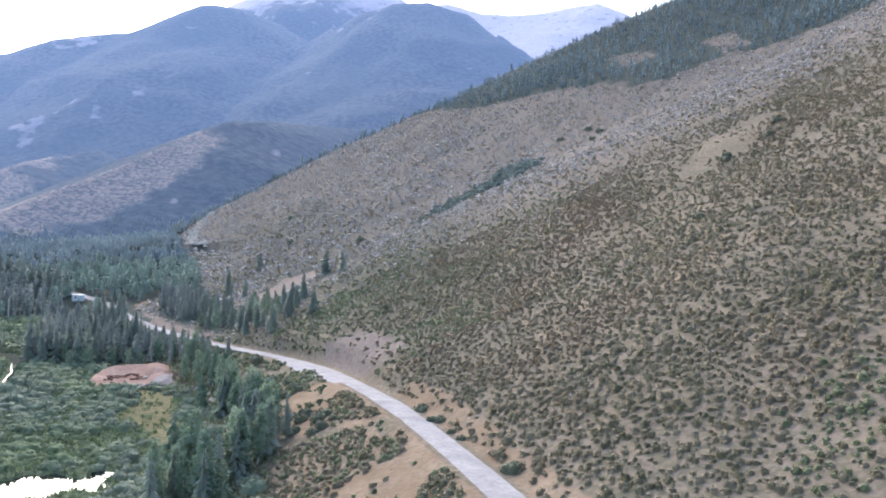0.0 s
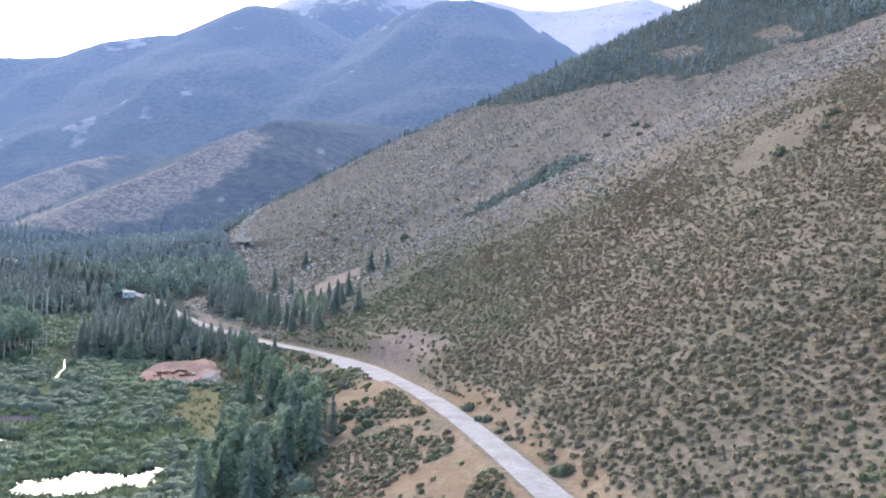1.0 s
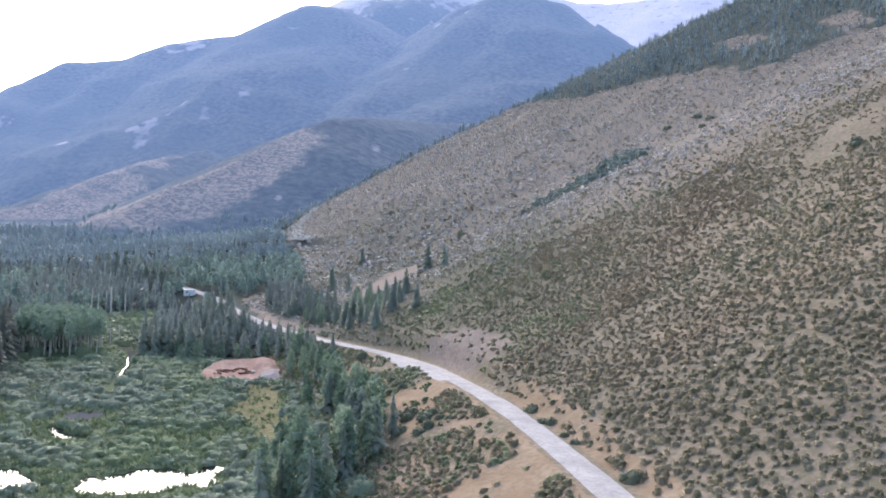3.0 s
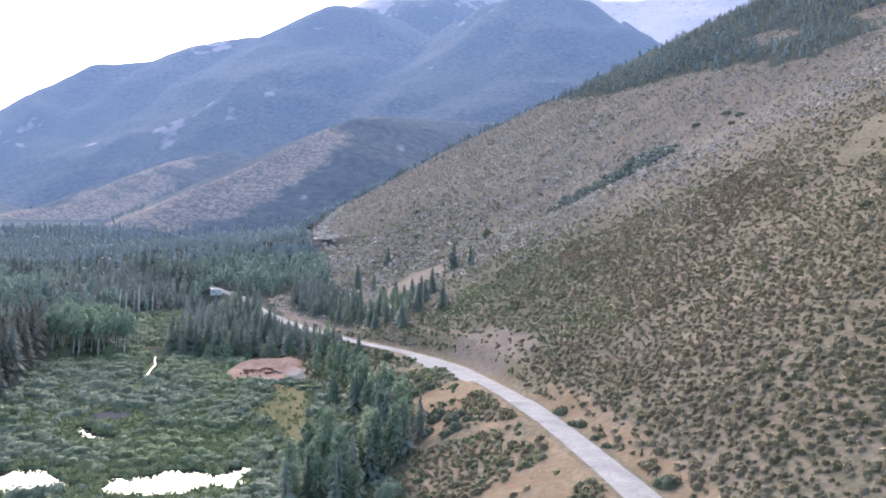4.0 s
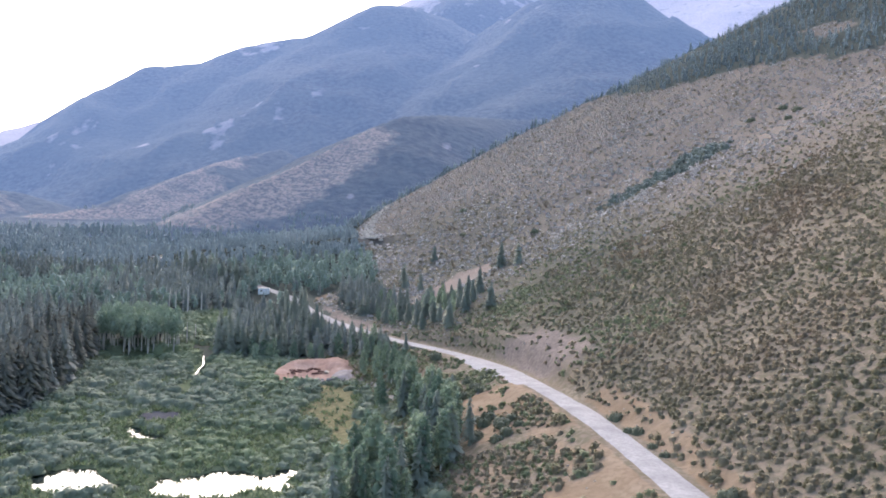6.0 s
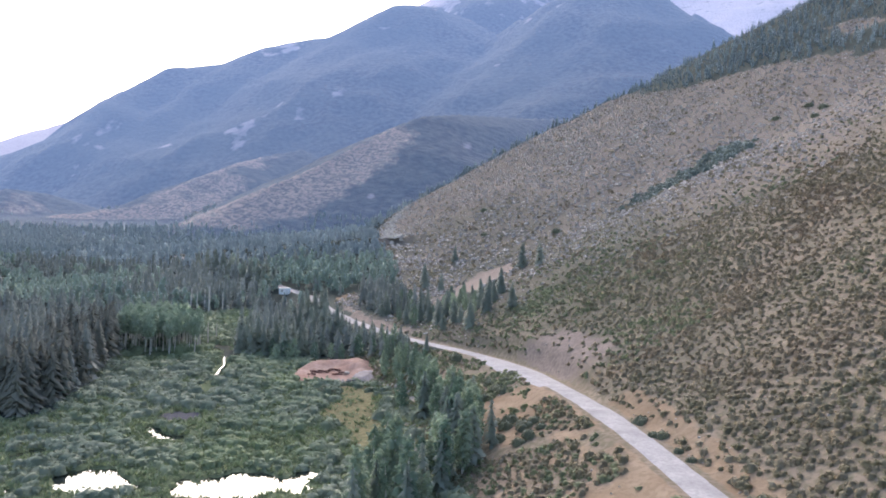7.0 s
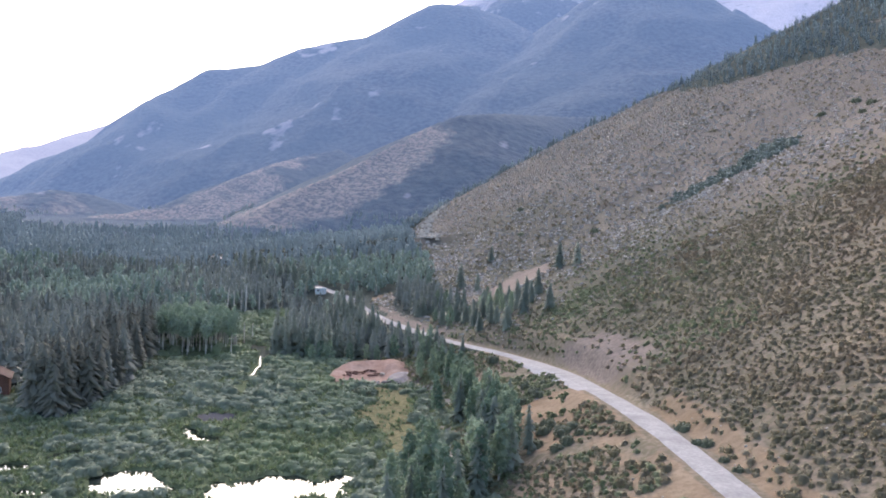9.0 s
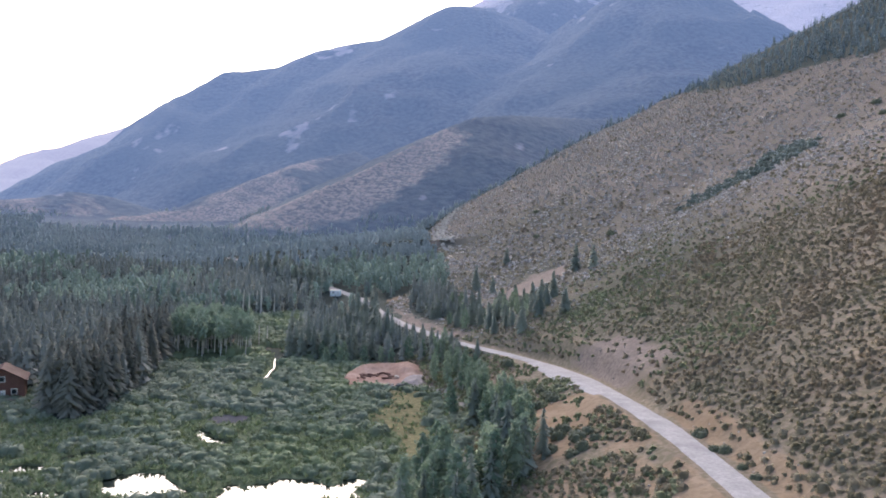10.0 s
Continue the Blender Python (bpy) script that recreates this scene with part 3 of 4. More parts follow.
PALE_SPOTS = [(-500, 1643, 24), (-467, 1571, 28), (-477, 1534, 26), (-481, 1513, 20), (-513, 1544, 12), (-458, 1657, 22), (-399, 1606, 20), (-390, 1563, 12), (-530, 2046, 34), (-580, 2047, 30),
              (-826, 1693, 24), (-851, 1635, 22), (-798, 1613, 18), (-801, 1561, 22), (-935, 1535, 24), (-828, 1487, 20), (-681, 1080, 10), (-640, 1560, 18), (-330, 1640, 20), (-49, 1348, 18), (130, 1970, 25),
              (51, 1947, 18), (-127, 818, 7), (-107, 838, 8), (-92, 858, 8), (-71, 884, 8), (-40, 981, 12)]


def far_layers(x, y, z):
    d = np.hypot(x, y)
    left = ramp(-np.degrees(np.arctan2(x, y)), 16, 22)
    rock = 0.12 * ramp(z, 250, 520) + 0.7 * ramp(d, 2350, 2650) * (1 - left) + 0.16 * rough(x, y, 260, 77, 3) - 0.03
    for px, py, size in PALE_SPOTS:
        rock = rock + (0.5 + 0.5 * rough(x, y, 40, 79, 3)) * np.exp(-(((x - px) / size) ** 2 + ((y - py) / (1.6 * size)) ** 2))
    tan = 0.8 * ramp(rough(x, y, 110, 87, 3), -0.2, 0.3) * ramp(-np.degrees(np.arctan2(x, y)), 20, 26) * ramp(-z, -60, -25) * (d < 1500)
    for ring in TAN_SPURS:
        for k in range(8):
            tan = np.maximum(tan, 0) + inside(x + 16 * math.cos(0.8 * k), y + 16 * math.sin(0.8 * k), ring, 24, 45) / 8
    tan = tan * ramp(z - valley(x, y), 0, 6) * np.clip(0.72 + 0.55 * rough(x, y, 70, 88, 3) + 0.45 * (x > -285), 0, 1)
    # glow that stands in for haze, stronger with distance
    return dict(rock=rock, tan=tan, haze_glow=0.14 + 0.225 * ramp(d, 700, 2300) + (0.14 + 0.1 * left) * ramp(d, 2350, 2850))


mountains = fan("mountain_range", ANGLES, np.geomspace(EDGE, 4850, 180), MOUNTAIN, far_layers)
tagged(mountains, "hazy blue forested mountains with pale bare summits", "mountain", kind="structure")


def ribbon(name, line, half, mat, lift, step=2.0):
    """A strip that lies on the land along a line of x, y places, slightly crowned."""
    pts = np.array(line, float)
    run = np.concatenate([[0], np.cumsum(np.hypot(*np.diff(pts, axis=0).T))])
    s = np.arange(0, run[-1], step)
    mx, my = np.interp(s, run, pts[:, 0]), np.interp(s, run, pts[:, 1])
    for _ in range(3):
        mx[1:-1], my[1:-1] = (mx[:-2] + 2 * mx[1:-1] + mx[2:]) / 4, (my[:-2] + 2 * my[1:-1] + my[2:]) / 4
    tx, ty = np.gradient(mx), np.gradient(my)
    l = np.hypot(tx, ty)
    nx, ny = ty / l, -tx / l
    cols = np.array([-1, -0.55, 0, 0.55, 1.0])
    wide = half * (1 + 0.12 * rough(s, s * 0 + 3, 6, 71, 3))
    x = mx[:, None] + nx[:, None] * cols * wide[:, None]
    y = my[:, None] + ny[:, None] * cols * wide[:, None]
    z = height(x, y) + lift - np.abs(cols) ** 4 * lift * 1.4 + lift * (1 - cols ** 2)
    i = np.arange(x.size).reshape(x.shape)
    faces = np.stack([i[:-1, :-1], i[:-1, 1:], i[1:, 1:], i[1:, :-1]], 2).reshape(-1, 4)
    return surface(name, np.stack([x, y, z], 2).reshape(-1, 3), faces, mat)


road = ribbon("road", [(x, y) for y, x, z in ROAD], 2.35, GRAVEL, 0.09)
turnout = ribbon("turnout", [(-3.2, 202), (-0.9, 193), (1.7, 184.5), (4.3, 175.5), (6.7, 167), (10.2, 157)], 2.2, GRAVEL, 0.06, 1.0)
tagged(turnout, "pale gravel turnout along the road's outer edge", "road", kind="structure")
tagged(road, "pale grey gravel road curving along the hillside", "road", kind="structure")


# ---- plants without number ----
def scatter(rng, x0, x1, y0, y1, gap, loose=0.6):
    """Places about gap metres apart on a loose grid."""
    gx, gy = np.meshgrid(np.arange(x0, x1, gap), np.arange(y0, y1, gap))
    x = gx.ravel() + rng.uniform(-loose, loose, gx.size) * gap
    y = gy.ravel() + rng.uniform(-loose, loose, gx.size) * gap
    keep = in_view(x, y)
    return x[keep], y[keep]


def off_stream(x, y, gap):
    """Whether a place lies further than that from the stream."""
    return (np.abs(x - np.interp(y, [201, 205.5, 209, 213, 216.5, 220, 225, 230, 242], [-68.8, -70.4, -70.5, -71.4, -71.5, -72.6, -74.4, -75.5, -82])) > gap) | (y < 190) | (y > 246)


def sedge_shape(seed):
    """A tuft of marsh grass one metre across."""
    r = np.random.default_rng(seed)
    n = 9
    a, lean = r.uniform(0, 2 * math.pi, n), r.uniform(0.1, 0.5, n)
    foot = np.stack([0.3 * np.cos(a), 0.3 * np.sin(a), np.zeros(n)], 1)
    side = np.stack([-np.sin(a), np.cos(a), np.zeros(n)], 1) * 0.16
    tip = foot + np.stack([lean * np.cos(a), lean * np.sin(a), r.uniform(0.35, 0.75, n)], 1)
    return np.stack([foot - side, foot + side, tip], 1).reshape(-1, 3), np.arange(3 * n).reshape(-1, 3)


SEDGES = [sedge_shape(230 + k) for k in range(6)]


SHRUBS = [bush_shape(100 + k, 11, 0.25, sides=5) for k in range(8)]
SHRUBS_MID = [dome(np.random.default_rng(140 + k), 5, 2, 0.5, 0.62, 0.38) for k in range(8)]


def sagebrush(rng):
    pieces, tufts, green = [], [], []
    for y0, y1, gap, shapes in ((60, 235, 1.12, SHRUBS), (235, 330, 1.7, SHRUBS_MID), (330, 650, 2.1, SHRUBS_MID)):
        x, y = scatter(rng, -120, 330, y0, y1, gap, 0.46)
        side = across(x, y)
        z = height(x, y)
        c = covers(x, y)
        streak = rough(x * 0.35 + y * 0.2, y - 0.45 * x, 26, 81, 3)
        thick = 0.97 - 0.14 * ramp(x, 70, 115) - 0.16 * ramp(y, 140, 190) - (0.5 - 0.2 * ramp(y, 300, 380)) * ramp(streak + 0.22 * ramp(x, 75, 110), 0.25, 0.55) * ramp(y, 130, 190) + 0.34 * rough(x, y, 8, 83, 3) - 0.12 * ramp(rough(x, y, 30, 84, 3), 0.2, 0.7) - 0.85 * c["scree"] - (0.5 + 0.5 * (y > 270)) * c["earth"] * (side > 0)
        bank = 0.1 + 0.95 * ramp(rough(x, y, 11, 89, 3) + 0.2 * ramp(-side, 12, 20) + 0.3 * ramp(y, 150, 175) - 0.2 * ramp(side, -12, -5), -0.04, 0.16)
        thick = np.where(side < 0, bank, thick)
        ok = (side > 4) & (z - valley(x, y) > 2.5) & (c["woods"] < 0.5)
        ok |= (side < -4) & (side > -34) & (y < 232) & (z > 2.0)
        ok &= rng.uniform(0, 1, len(x)) < thick
        x, y, z, side = x[ok], y[ok], z[ok], side[ok]
        size = (0.75 + 0.85 * rng.uniform(0, 1, len(x)) ** 1.9) * (1 + 0.5 * ramp(y, 225, 400)) * (1 + 0.25 * rough(x, y, 20, 85, 2)) * np.where(side < 0, 1.15, 1.0)
        grassy = covers(x, y)["olive"]
        pale = np.where(rng.uniform(0, 1, len(x)) < 0.6, 0.0, -0.25)
        dry = (rng.uniform(0, 1, len(x)) < (0.8 - 0.4 * grassy) * ramp(y, 205, 300)) & (side > 0)
        lush = 0.85 * np.exp(-((x - 8 - 0.25 * (y - 215)) / 26) ** 2 - ((y - 225) / 42) ** 2) + 0.6 * ramp(rough(x, y, 34, 87, 3), 0.15, 0.5) * ramp(-y, -300, -240) + 0.35 * (side < 0)
        leafy = ~dry & (rng.uniform(0, 1, len(x)) < lush)
        if leafy.any():
            green.append(spread(shapes, x[leafy], y[leafy], z[leafy], size[leafy], rng, 0.8, 0.05))
        plain_ones = ~dry & ~leafy
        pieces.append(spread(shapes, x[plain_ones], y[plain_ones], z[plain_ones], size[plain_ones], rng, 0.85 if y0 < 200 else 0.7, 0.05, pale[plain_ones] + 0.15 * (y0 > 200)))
        if dry.any():
            tufts.append(spread(shapes, x[dry], y[dry], z[dry], size[dry], rng, 0.6, 0.03))
    v, f = joined([(p[0], p[1]) for p in tufts])
    tagged(surface("dry_shrubs", v, f, TUFT, True, tint=np.concatenate([p[2] for p in tufts])), "pale dry rounded shrubs on the upper hillside", "shrub", kind="stuff")
    v, f = joined([(p[0], p[1]) for p in green])
    tagged(surface("green_shrubs", v, f, GREEN_SAGE, True, tint=np.concatenate([p[2] for p in green])), "dull green shrubs on the lower hillside", "shrub", kind="stuff")
    v, f = joined([(p[0], p[1]) for p in pieces])
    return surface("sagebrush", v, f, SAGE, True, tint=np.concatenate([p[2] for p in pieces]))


rng = np.random.default_rng(4)
tagged(sagebrush(rng), "olive and brown sagebrush dotted over the tan hillside", "shrub", kind="stuff")



def sedge(rng):
    x, y = scatter(rng, -150, -14, 100, 225, 1.15)
    c, z = covers(x, y), height(x, y)
    ok = (across(x, y) < -22) & (z > valley(x, y) - 0.3) & (z > -0.3) & (c["woods"] < 0.5) & (c["red"] < 0.5) & off_stream(x, y, 2.6) & ((c["straw"] < 0.5) | (rng.uniform(0, 1, len(x)) < 0.3))
    x, y, z = x[ok], y[ok], z[ok]
    v, f, t = spread(SEDGES, x, y, z, rng.uniform(0.7, 1.7, len(x)), rng, 0.8, 0.05)
    return surface("sedge", v, f, SEDGE, True, tint=t)


tagged(sedge(rng), "tufts of green marsh grass between willows", "grass", kind="stuff")
WILLOWS = [bush_shape(200 + k, 64, 0.145, 4, 0.54, 0.64, 6) for k in range(7)]


def willows(rng):
    x, y = scatter(rng, -190, 0, 95, 312, 2.1)
    side, z = across(x, y), height(x, y)
    c = covers(x, y)
    open_ground = rough(x, y, 24, 91, 3)
    ok = (side < -24) & (z > -0.35) & ((c["woods"] < 0.5) | (rng.uniform(0, 1, len(x)) < 0.4) & (y < 246)) & ((y < 250) | inside(x, y, OPENING)) & (c["red"] < 0.5) & (c["straw"] < 0.5)
    # cleared wider than the water, to open the camera's view of pools and stream
    wet = np.zeros(len(x), bool)
    for px, py, a, b, turn in POOLS:
        wet |= np.hypot((x - px) / (a + 2.0), (y - py + 1.5) / (b + 3.0)) < 1
    # the ring before the grove is cleared so its trunks show in view
    wet |= ~off_stream(x, y, 2.5) | (inside(x, y, [(-112, 219), (-85, 219), (-84, 234), (-112, 236)]) & (rng.uniform(0, 1, len(x)) < 0.85))
    ok &= ~wet & (rng.uniform(0, 1, len(x)) < 0.9 - 0.75 * ramp(open_ground, -0.25, 0.35) * ramp(-y, -185, -160))
    x, y, z = x[ok], y[ok], z[ok]
    size = (1.5 + 3.3 * rng.uniform(0, 1, len(x)) ** 1.4) * (1 + 0.3 * ramp(y, 150, 220))
    v, f, t = spread(WILLOWS, x, y, z, size, rng, 0.8, 0.05, 0.3 * rough(x, y, 25, 93, 3), 0.7)
    return surface("willow_thicket", v, f, WILLOW, True, tint=t)


tagged(willows(rng), "grey-green willow thicket filling the wet valley floor", "shrub", kind="stuff")

CONIFERS_FAR = [conifer_shape(300 + k, 16) for k in range(8)]
CONIFERS_MID = [conifer_shape(310 + k, 100) for k in range(8)]
BROADLEAF_FAR = [far_broadleaf(320 + k) for k in range(5)]


def far_woods(rng):
    leafy, needle, ridge = [], [], []
    for y0, y1, gap in ((150, 330, 3.7), (330, 620, 4.1), (620, 780, 6.6), (780, 1010, 8.0)):
        x, y = scatter(rng, -780, 640, y0, y1, gap)
        c = covers(x, y)
        ok = (c["woods"] > 0.5) & ((np.hypot(x, y + 9) < EDGE - 12) | (x > 60) | (height(x, y) - valley(x, y) < 95)) & ~inside(x, y, GROVE) & ~inside(x, y, WALL) & ~inside(x, y, FRONT) & (np.abs(across(x, y)) > np.where(y > 356, 2.2, 4.5))
        ok &= ~inside(x, y, [(-96, 352), (-80, 352), (-74, 308), (-86, 308)])
        ok &= rng.uniform(0, 1, len(x)) < 0.93
        for k in (0, 12, 24, 36):
            ok &= ~inside(x + k, y - 1.2 * k, TAN_SPURS[0])
        ok &= (np.hypot(x, y + 9) < EDGE) | (x > 60) | (height(x, y) - valley(x, y) < 22)
        ok &= off_stream(x, y, 5.5) & ((across(x, y) < 0) | (across(x, y) > 11) | (y > 330))
        x, y = x[ok], y[ok]
        z = height(x, y)
        side = across(x, y)
        broad = ((x > -96) | (y > 290)) & (rough(x, y, 45, 95, 3) + rng.uniform(-0.25, 0.25, len(x)) > np.where(y < 300, 0.24, 0.08)) & (x < 60) & ((side < 0) | (y > 285))
        size = np.where((y < 270) & (side < 0), rng.uniform(8, 15, len(x)), rng.uniform(6, 11.5, len(x))) * (0.85 + 0.2 * rough(x, y, 50, 97, 2))
        size = np.where(x > 60, size * rng.uniform(0.35, 0.8, len(x)), size) * (0.7 + 0.45 * rng.uniform(0, 1, len(x)))
        size = np.where((y > 520) & (x < 110), size * 0.92, size)
        # kept low near the road so the camera sees it over the crowns
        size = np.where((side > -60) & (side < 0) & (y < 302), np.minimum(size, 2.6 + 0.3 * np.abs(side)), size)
        high = x > 60
        # trees past 430 m and on the ridge take haze-coloured needles, paler farther off
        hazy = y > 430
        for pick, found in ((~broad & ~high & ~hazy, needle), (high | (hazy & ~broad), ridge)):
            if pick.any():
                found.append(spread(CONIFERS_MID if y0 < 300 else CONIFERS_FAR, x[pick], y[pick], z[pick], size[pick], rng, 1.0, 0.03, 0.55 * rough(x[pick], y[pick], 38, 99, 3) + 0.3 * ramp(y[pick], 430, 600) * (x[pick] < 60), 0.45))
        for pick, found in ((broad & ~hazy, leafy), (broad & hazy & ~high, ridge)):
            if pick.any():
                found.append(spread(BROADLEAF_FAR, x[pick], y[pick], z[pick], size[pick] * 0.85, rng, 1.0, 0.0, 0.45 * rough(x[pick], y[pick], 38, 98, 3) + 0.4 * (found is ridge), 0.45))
    x, y = scatter(rng, -75, 125, 575, 660, 2.7)
    edge = y - np.interp(x, BREAK[:, 0], BREAK[:, 1])
    x, y = x[(edge > 1) & (edge < 16)], y[(edge > 1) & (edge < 16)]
    ridge.append(spread(CONIFERS_FAR, x, y, height(x, y), rng.uniform(3.5, 8, len(x)), rng, 1.0, 0.03))
    for name, found, mat, label in (("conifer_forest", needle, SPRUCE_FAR, "dense dark conifer forest filling the valley floor"),
                                    ("ridge_forest", ridge, SPRUCE_HAZED, "blue-grey conifer forest on the ridge and far valley"),
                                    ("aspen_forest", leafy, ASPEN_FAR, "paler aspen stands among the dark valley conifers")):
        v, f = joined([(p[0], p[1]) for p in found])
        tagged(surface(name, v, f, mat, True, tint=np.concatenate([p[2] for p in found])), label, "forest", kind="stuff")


GROVE = [(-109, 229), (-92, 226), (-84, 233), (-88, 245), (-99, 257), (-113, 252)]
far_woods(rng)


# ---- water ----
def pool(n, px, py, a, b, turn, label):
    """A sheet of still water whose shore the uneven marsh draws."""
    ring = np.linspace(0, 2 * math.pi, 97)[:-1]
    rows = []
    for k in (0.0, 0.4, 0.8, 1.4):
        u, v = a * k * np.cos(ring), b * k * np.sin(ring)
        rows.append(np.stack([px + u * math.cos(turn) - v * math.sin(turn), py + u * math.sin(turn) + v * math.cos(turn), np.full(96, float(WATER_LINE(py)))], 1))
    v = np.concatenate(rows)
    f = [(r * 96 + s, r * 96 + (s + 1) % 96, (r + 1) * 96 + (s + 1) % 96, (r + 1) * 96 + s) for r in range(3) for s in range(96)]
    return tagged(surface("pond", v, f, MUD if n == 4 else WATER), label, "pond", kind="structure")


def WATER_LINE(y):
    return 0.02 * max(0, y - 150) - 0.32


for n, row in enumerate(POOLS):
    pool(n, *row, "grey muddy pool among willows" if n == 4 else "still white pond in the green marsh" if n < 2 else "small pool of still water among willows")
stream = ribbon("stream", [(-69.0, 202), (-70.4, 205.5), (-70.5, 209), (-71.4, 213), (-71.5, 216.5), (-72.6, 220), (-74.2, 224.5), (-75.2, 228)], 0.6, WATER, 0.22, 0.5)
tagged(stream, "narrow bright stream between dark willows", "stream", kind="structure")
track = ribbon("track", [(-13, 122), (-13.2, 134), (-13.4, 145), (-14.5, 154), (-16.5, 163), (-17.5, 176), (-20, 190), (-26, 202), (-34, 208)], 1.3, TRACK, 0.07, 1.0)
tagged(track, "narrow dusty track between tall trees", "track", kind="structure")


# ---- trees that stand apart ----
def wood(points, sides=7):
    """A tapered, slightly bent stem through points of (x, y, z, radius)."""
    bm = bmesh.new()
    rings = [[bm.verts.new((x + r * math.cos(2 * math.pi * s / sides), y + r * math.sin(2 * math.pi * s / sides), z)) for s in range(sides)] for x, y, z, r in points]
    for lo, hi in zip(rings, rings[1:]):
        for s in range(sides):
            bm.faces.new((lo[s], lo[(s + 1) % sides], hi[(s + 1) % sides], hi[s]))
    return bm


def limb(bm, a, b, r, sides=5):
    """A tapered limb from a to b added to a stem."""
    a, b = Vector(a), Vector(b)
    side = (b - a).cross(Vector((0.3, 0.2, 1))).normalized()
    up = side.cross(b - a).normalized()
    low = [bm.verts.new(a + r * (math.cos(2 * math.pi * s / sides) * side + math.sin(2 * math.pi * s / sides) * up)) for s in range(sides)]
    tip = bm.verts.new(b)
    for s in range(sides):
        bm.faces.new((low[s], low[(s + 1) % sides], tip))


def leaves(name, v, f, mat, parent):
    ob = surface(name, v, f, mat, True)
    ob.parent = parent
    return ob


def spruce(seed, h, wide=0.17, needles=None):
    """A conifer: whorls of drooping boughs edged with needles, thinning to a leader."""
    rng = np.random.default_rng(seed)
    tree = new("conifer")
    bend = rng.uniform(-0.015, 0.015, 2) * h
    bm = wood([(0, 0, -0.4, 0.02 * h), (0, 0, 0.3 * h, 0.014 * h), (bend[0], bend[1], 0.7 * h, 0.007 * h), (bend[0], bend[1], 0.99 * h, 0.002 * h)])
    V, F, base = [], [], 0
    level = 0.07 * h
    while level < 0.97 * h:
        k = level / h
        reach = wide * h * (1 - k) ** 0.62 * rng.uniform(0.8, 1.1) + 0.02 * h
        for s in range(int(rng.integers(8, 12))):
            a = rng.uniform(0, 2 * math.pi)
            r = reach * rng.uniform(0.5, 1.2)
            d, q = np.array([math.cos(a), math.sin(a)]), np.array([-math.sin(a), math.cos(a)])
            drop, wid = r * rng.uniform(0.25, 0.55), r * rng.uniform(0.17, 0.27)
            c = bend * k
            if s == 0 and k < 0.6:
                limb(bm, (c[0], c[1], level), (c[0] + 0.7 * r * d[0], c[1] + 0.7 * r * d[1], level - 0.6 * drop), 0.004 * h)
            pts = [(0, 0, level + 0.03 * h), (*(0.55 * r * d + wid * q), level - 0.45 * drop), (*(0.6 * r * d), level - 0.15 * drop), (*(0.55 * r * d - wid * q), level - 0.5 * drop),
                   (*(r * d + 0.3 * wid * q), level - drop), (*(r * d - 0.4 * wid * q), level - 1.05 * drop)]
            V += [(x + c[0], y + c[1], z) for x, y, z in pts]
            F += [(base + i, base + j, base + l) for i, j, l in ((0, 2, 1), (0, 3, 2), (1, 2, 4), (2, 3, 5), (2, 5, 4))]
            base += 6
        level += h * rng.uniform(0.028, 0.042)
    part("trunk", bm, BARK, tree)
    leaves("crown", np.array(V), np.array(F), needles or SPRUCE, tree)
    return tree


def aspen(seed, h, wide=0.2, bare=0.14, foliage_kind=None, girth=1.0):
    """A broadleaf with a pale stem, rising limbs and a tall loose crown of leaf clumps."""
    rng = np.random.default_rng(seed)
    tree = new("aspen_tree")
    bend = rng.uniform(-0.03, 0.03, 2) * h
    bm = wood([(0, 0, -0.4, 0.016 * h * girth), (0.3 * bend[0], 0.3 * bend[1], 0.4 * h, 0.011 * h * girth), (bend[0], bend[1], 0.92 * h, 0.003 * h)])
    pieces = []
    for k in range(17):
        u = (k + 0.5) / 17
        z = h * (bare + (0.97 - bare) * u)
        r = wide * h * math.sin(math.pi * min(1, 0.16 + 0.84 * u)) ** 0.7 * 0.75
        a = 2.4 * k + rng.uniform(-0.5, 0.5)
        c = np.array([bend[0] * u + r * math.cos(a) * rng.uniform(0.3, 0.8), bend[1] * u + r * math.sin(a) * rng.uniform(0.3, 0.8), z])
        limb(bm, (bend[0] * u, bend[1] * u, z - 0.08 * h), tuple(c), 0.005 * h)
        g = max(0.055 * h, r * rng.uniform(0.55, 0.8))
        v, f = dome(rng, 6, 2, 0.72 * g, 0.8 * g, 0.3)
        pieces.append((v + c - (0, 0, 0.3 * g), f))
        d = rng.normal(size=(44, 3))
        d /= np.linalg.norm(d, axis=1, keepdims=True)
        pieces.append(blades(rng, c + d * g * np.array([1, 1, 1.15]) * rng.uniform(0.7, 1.05, (44, 1)), d, 0.034 * h))
    part("trunk", bm, PALE_BARK, tree, "pale slender trunk")
    leaves("crown", *joined(pieces), foliage_kind or ASPEN, tree)
    return tree


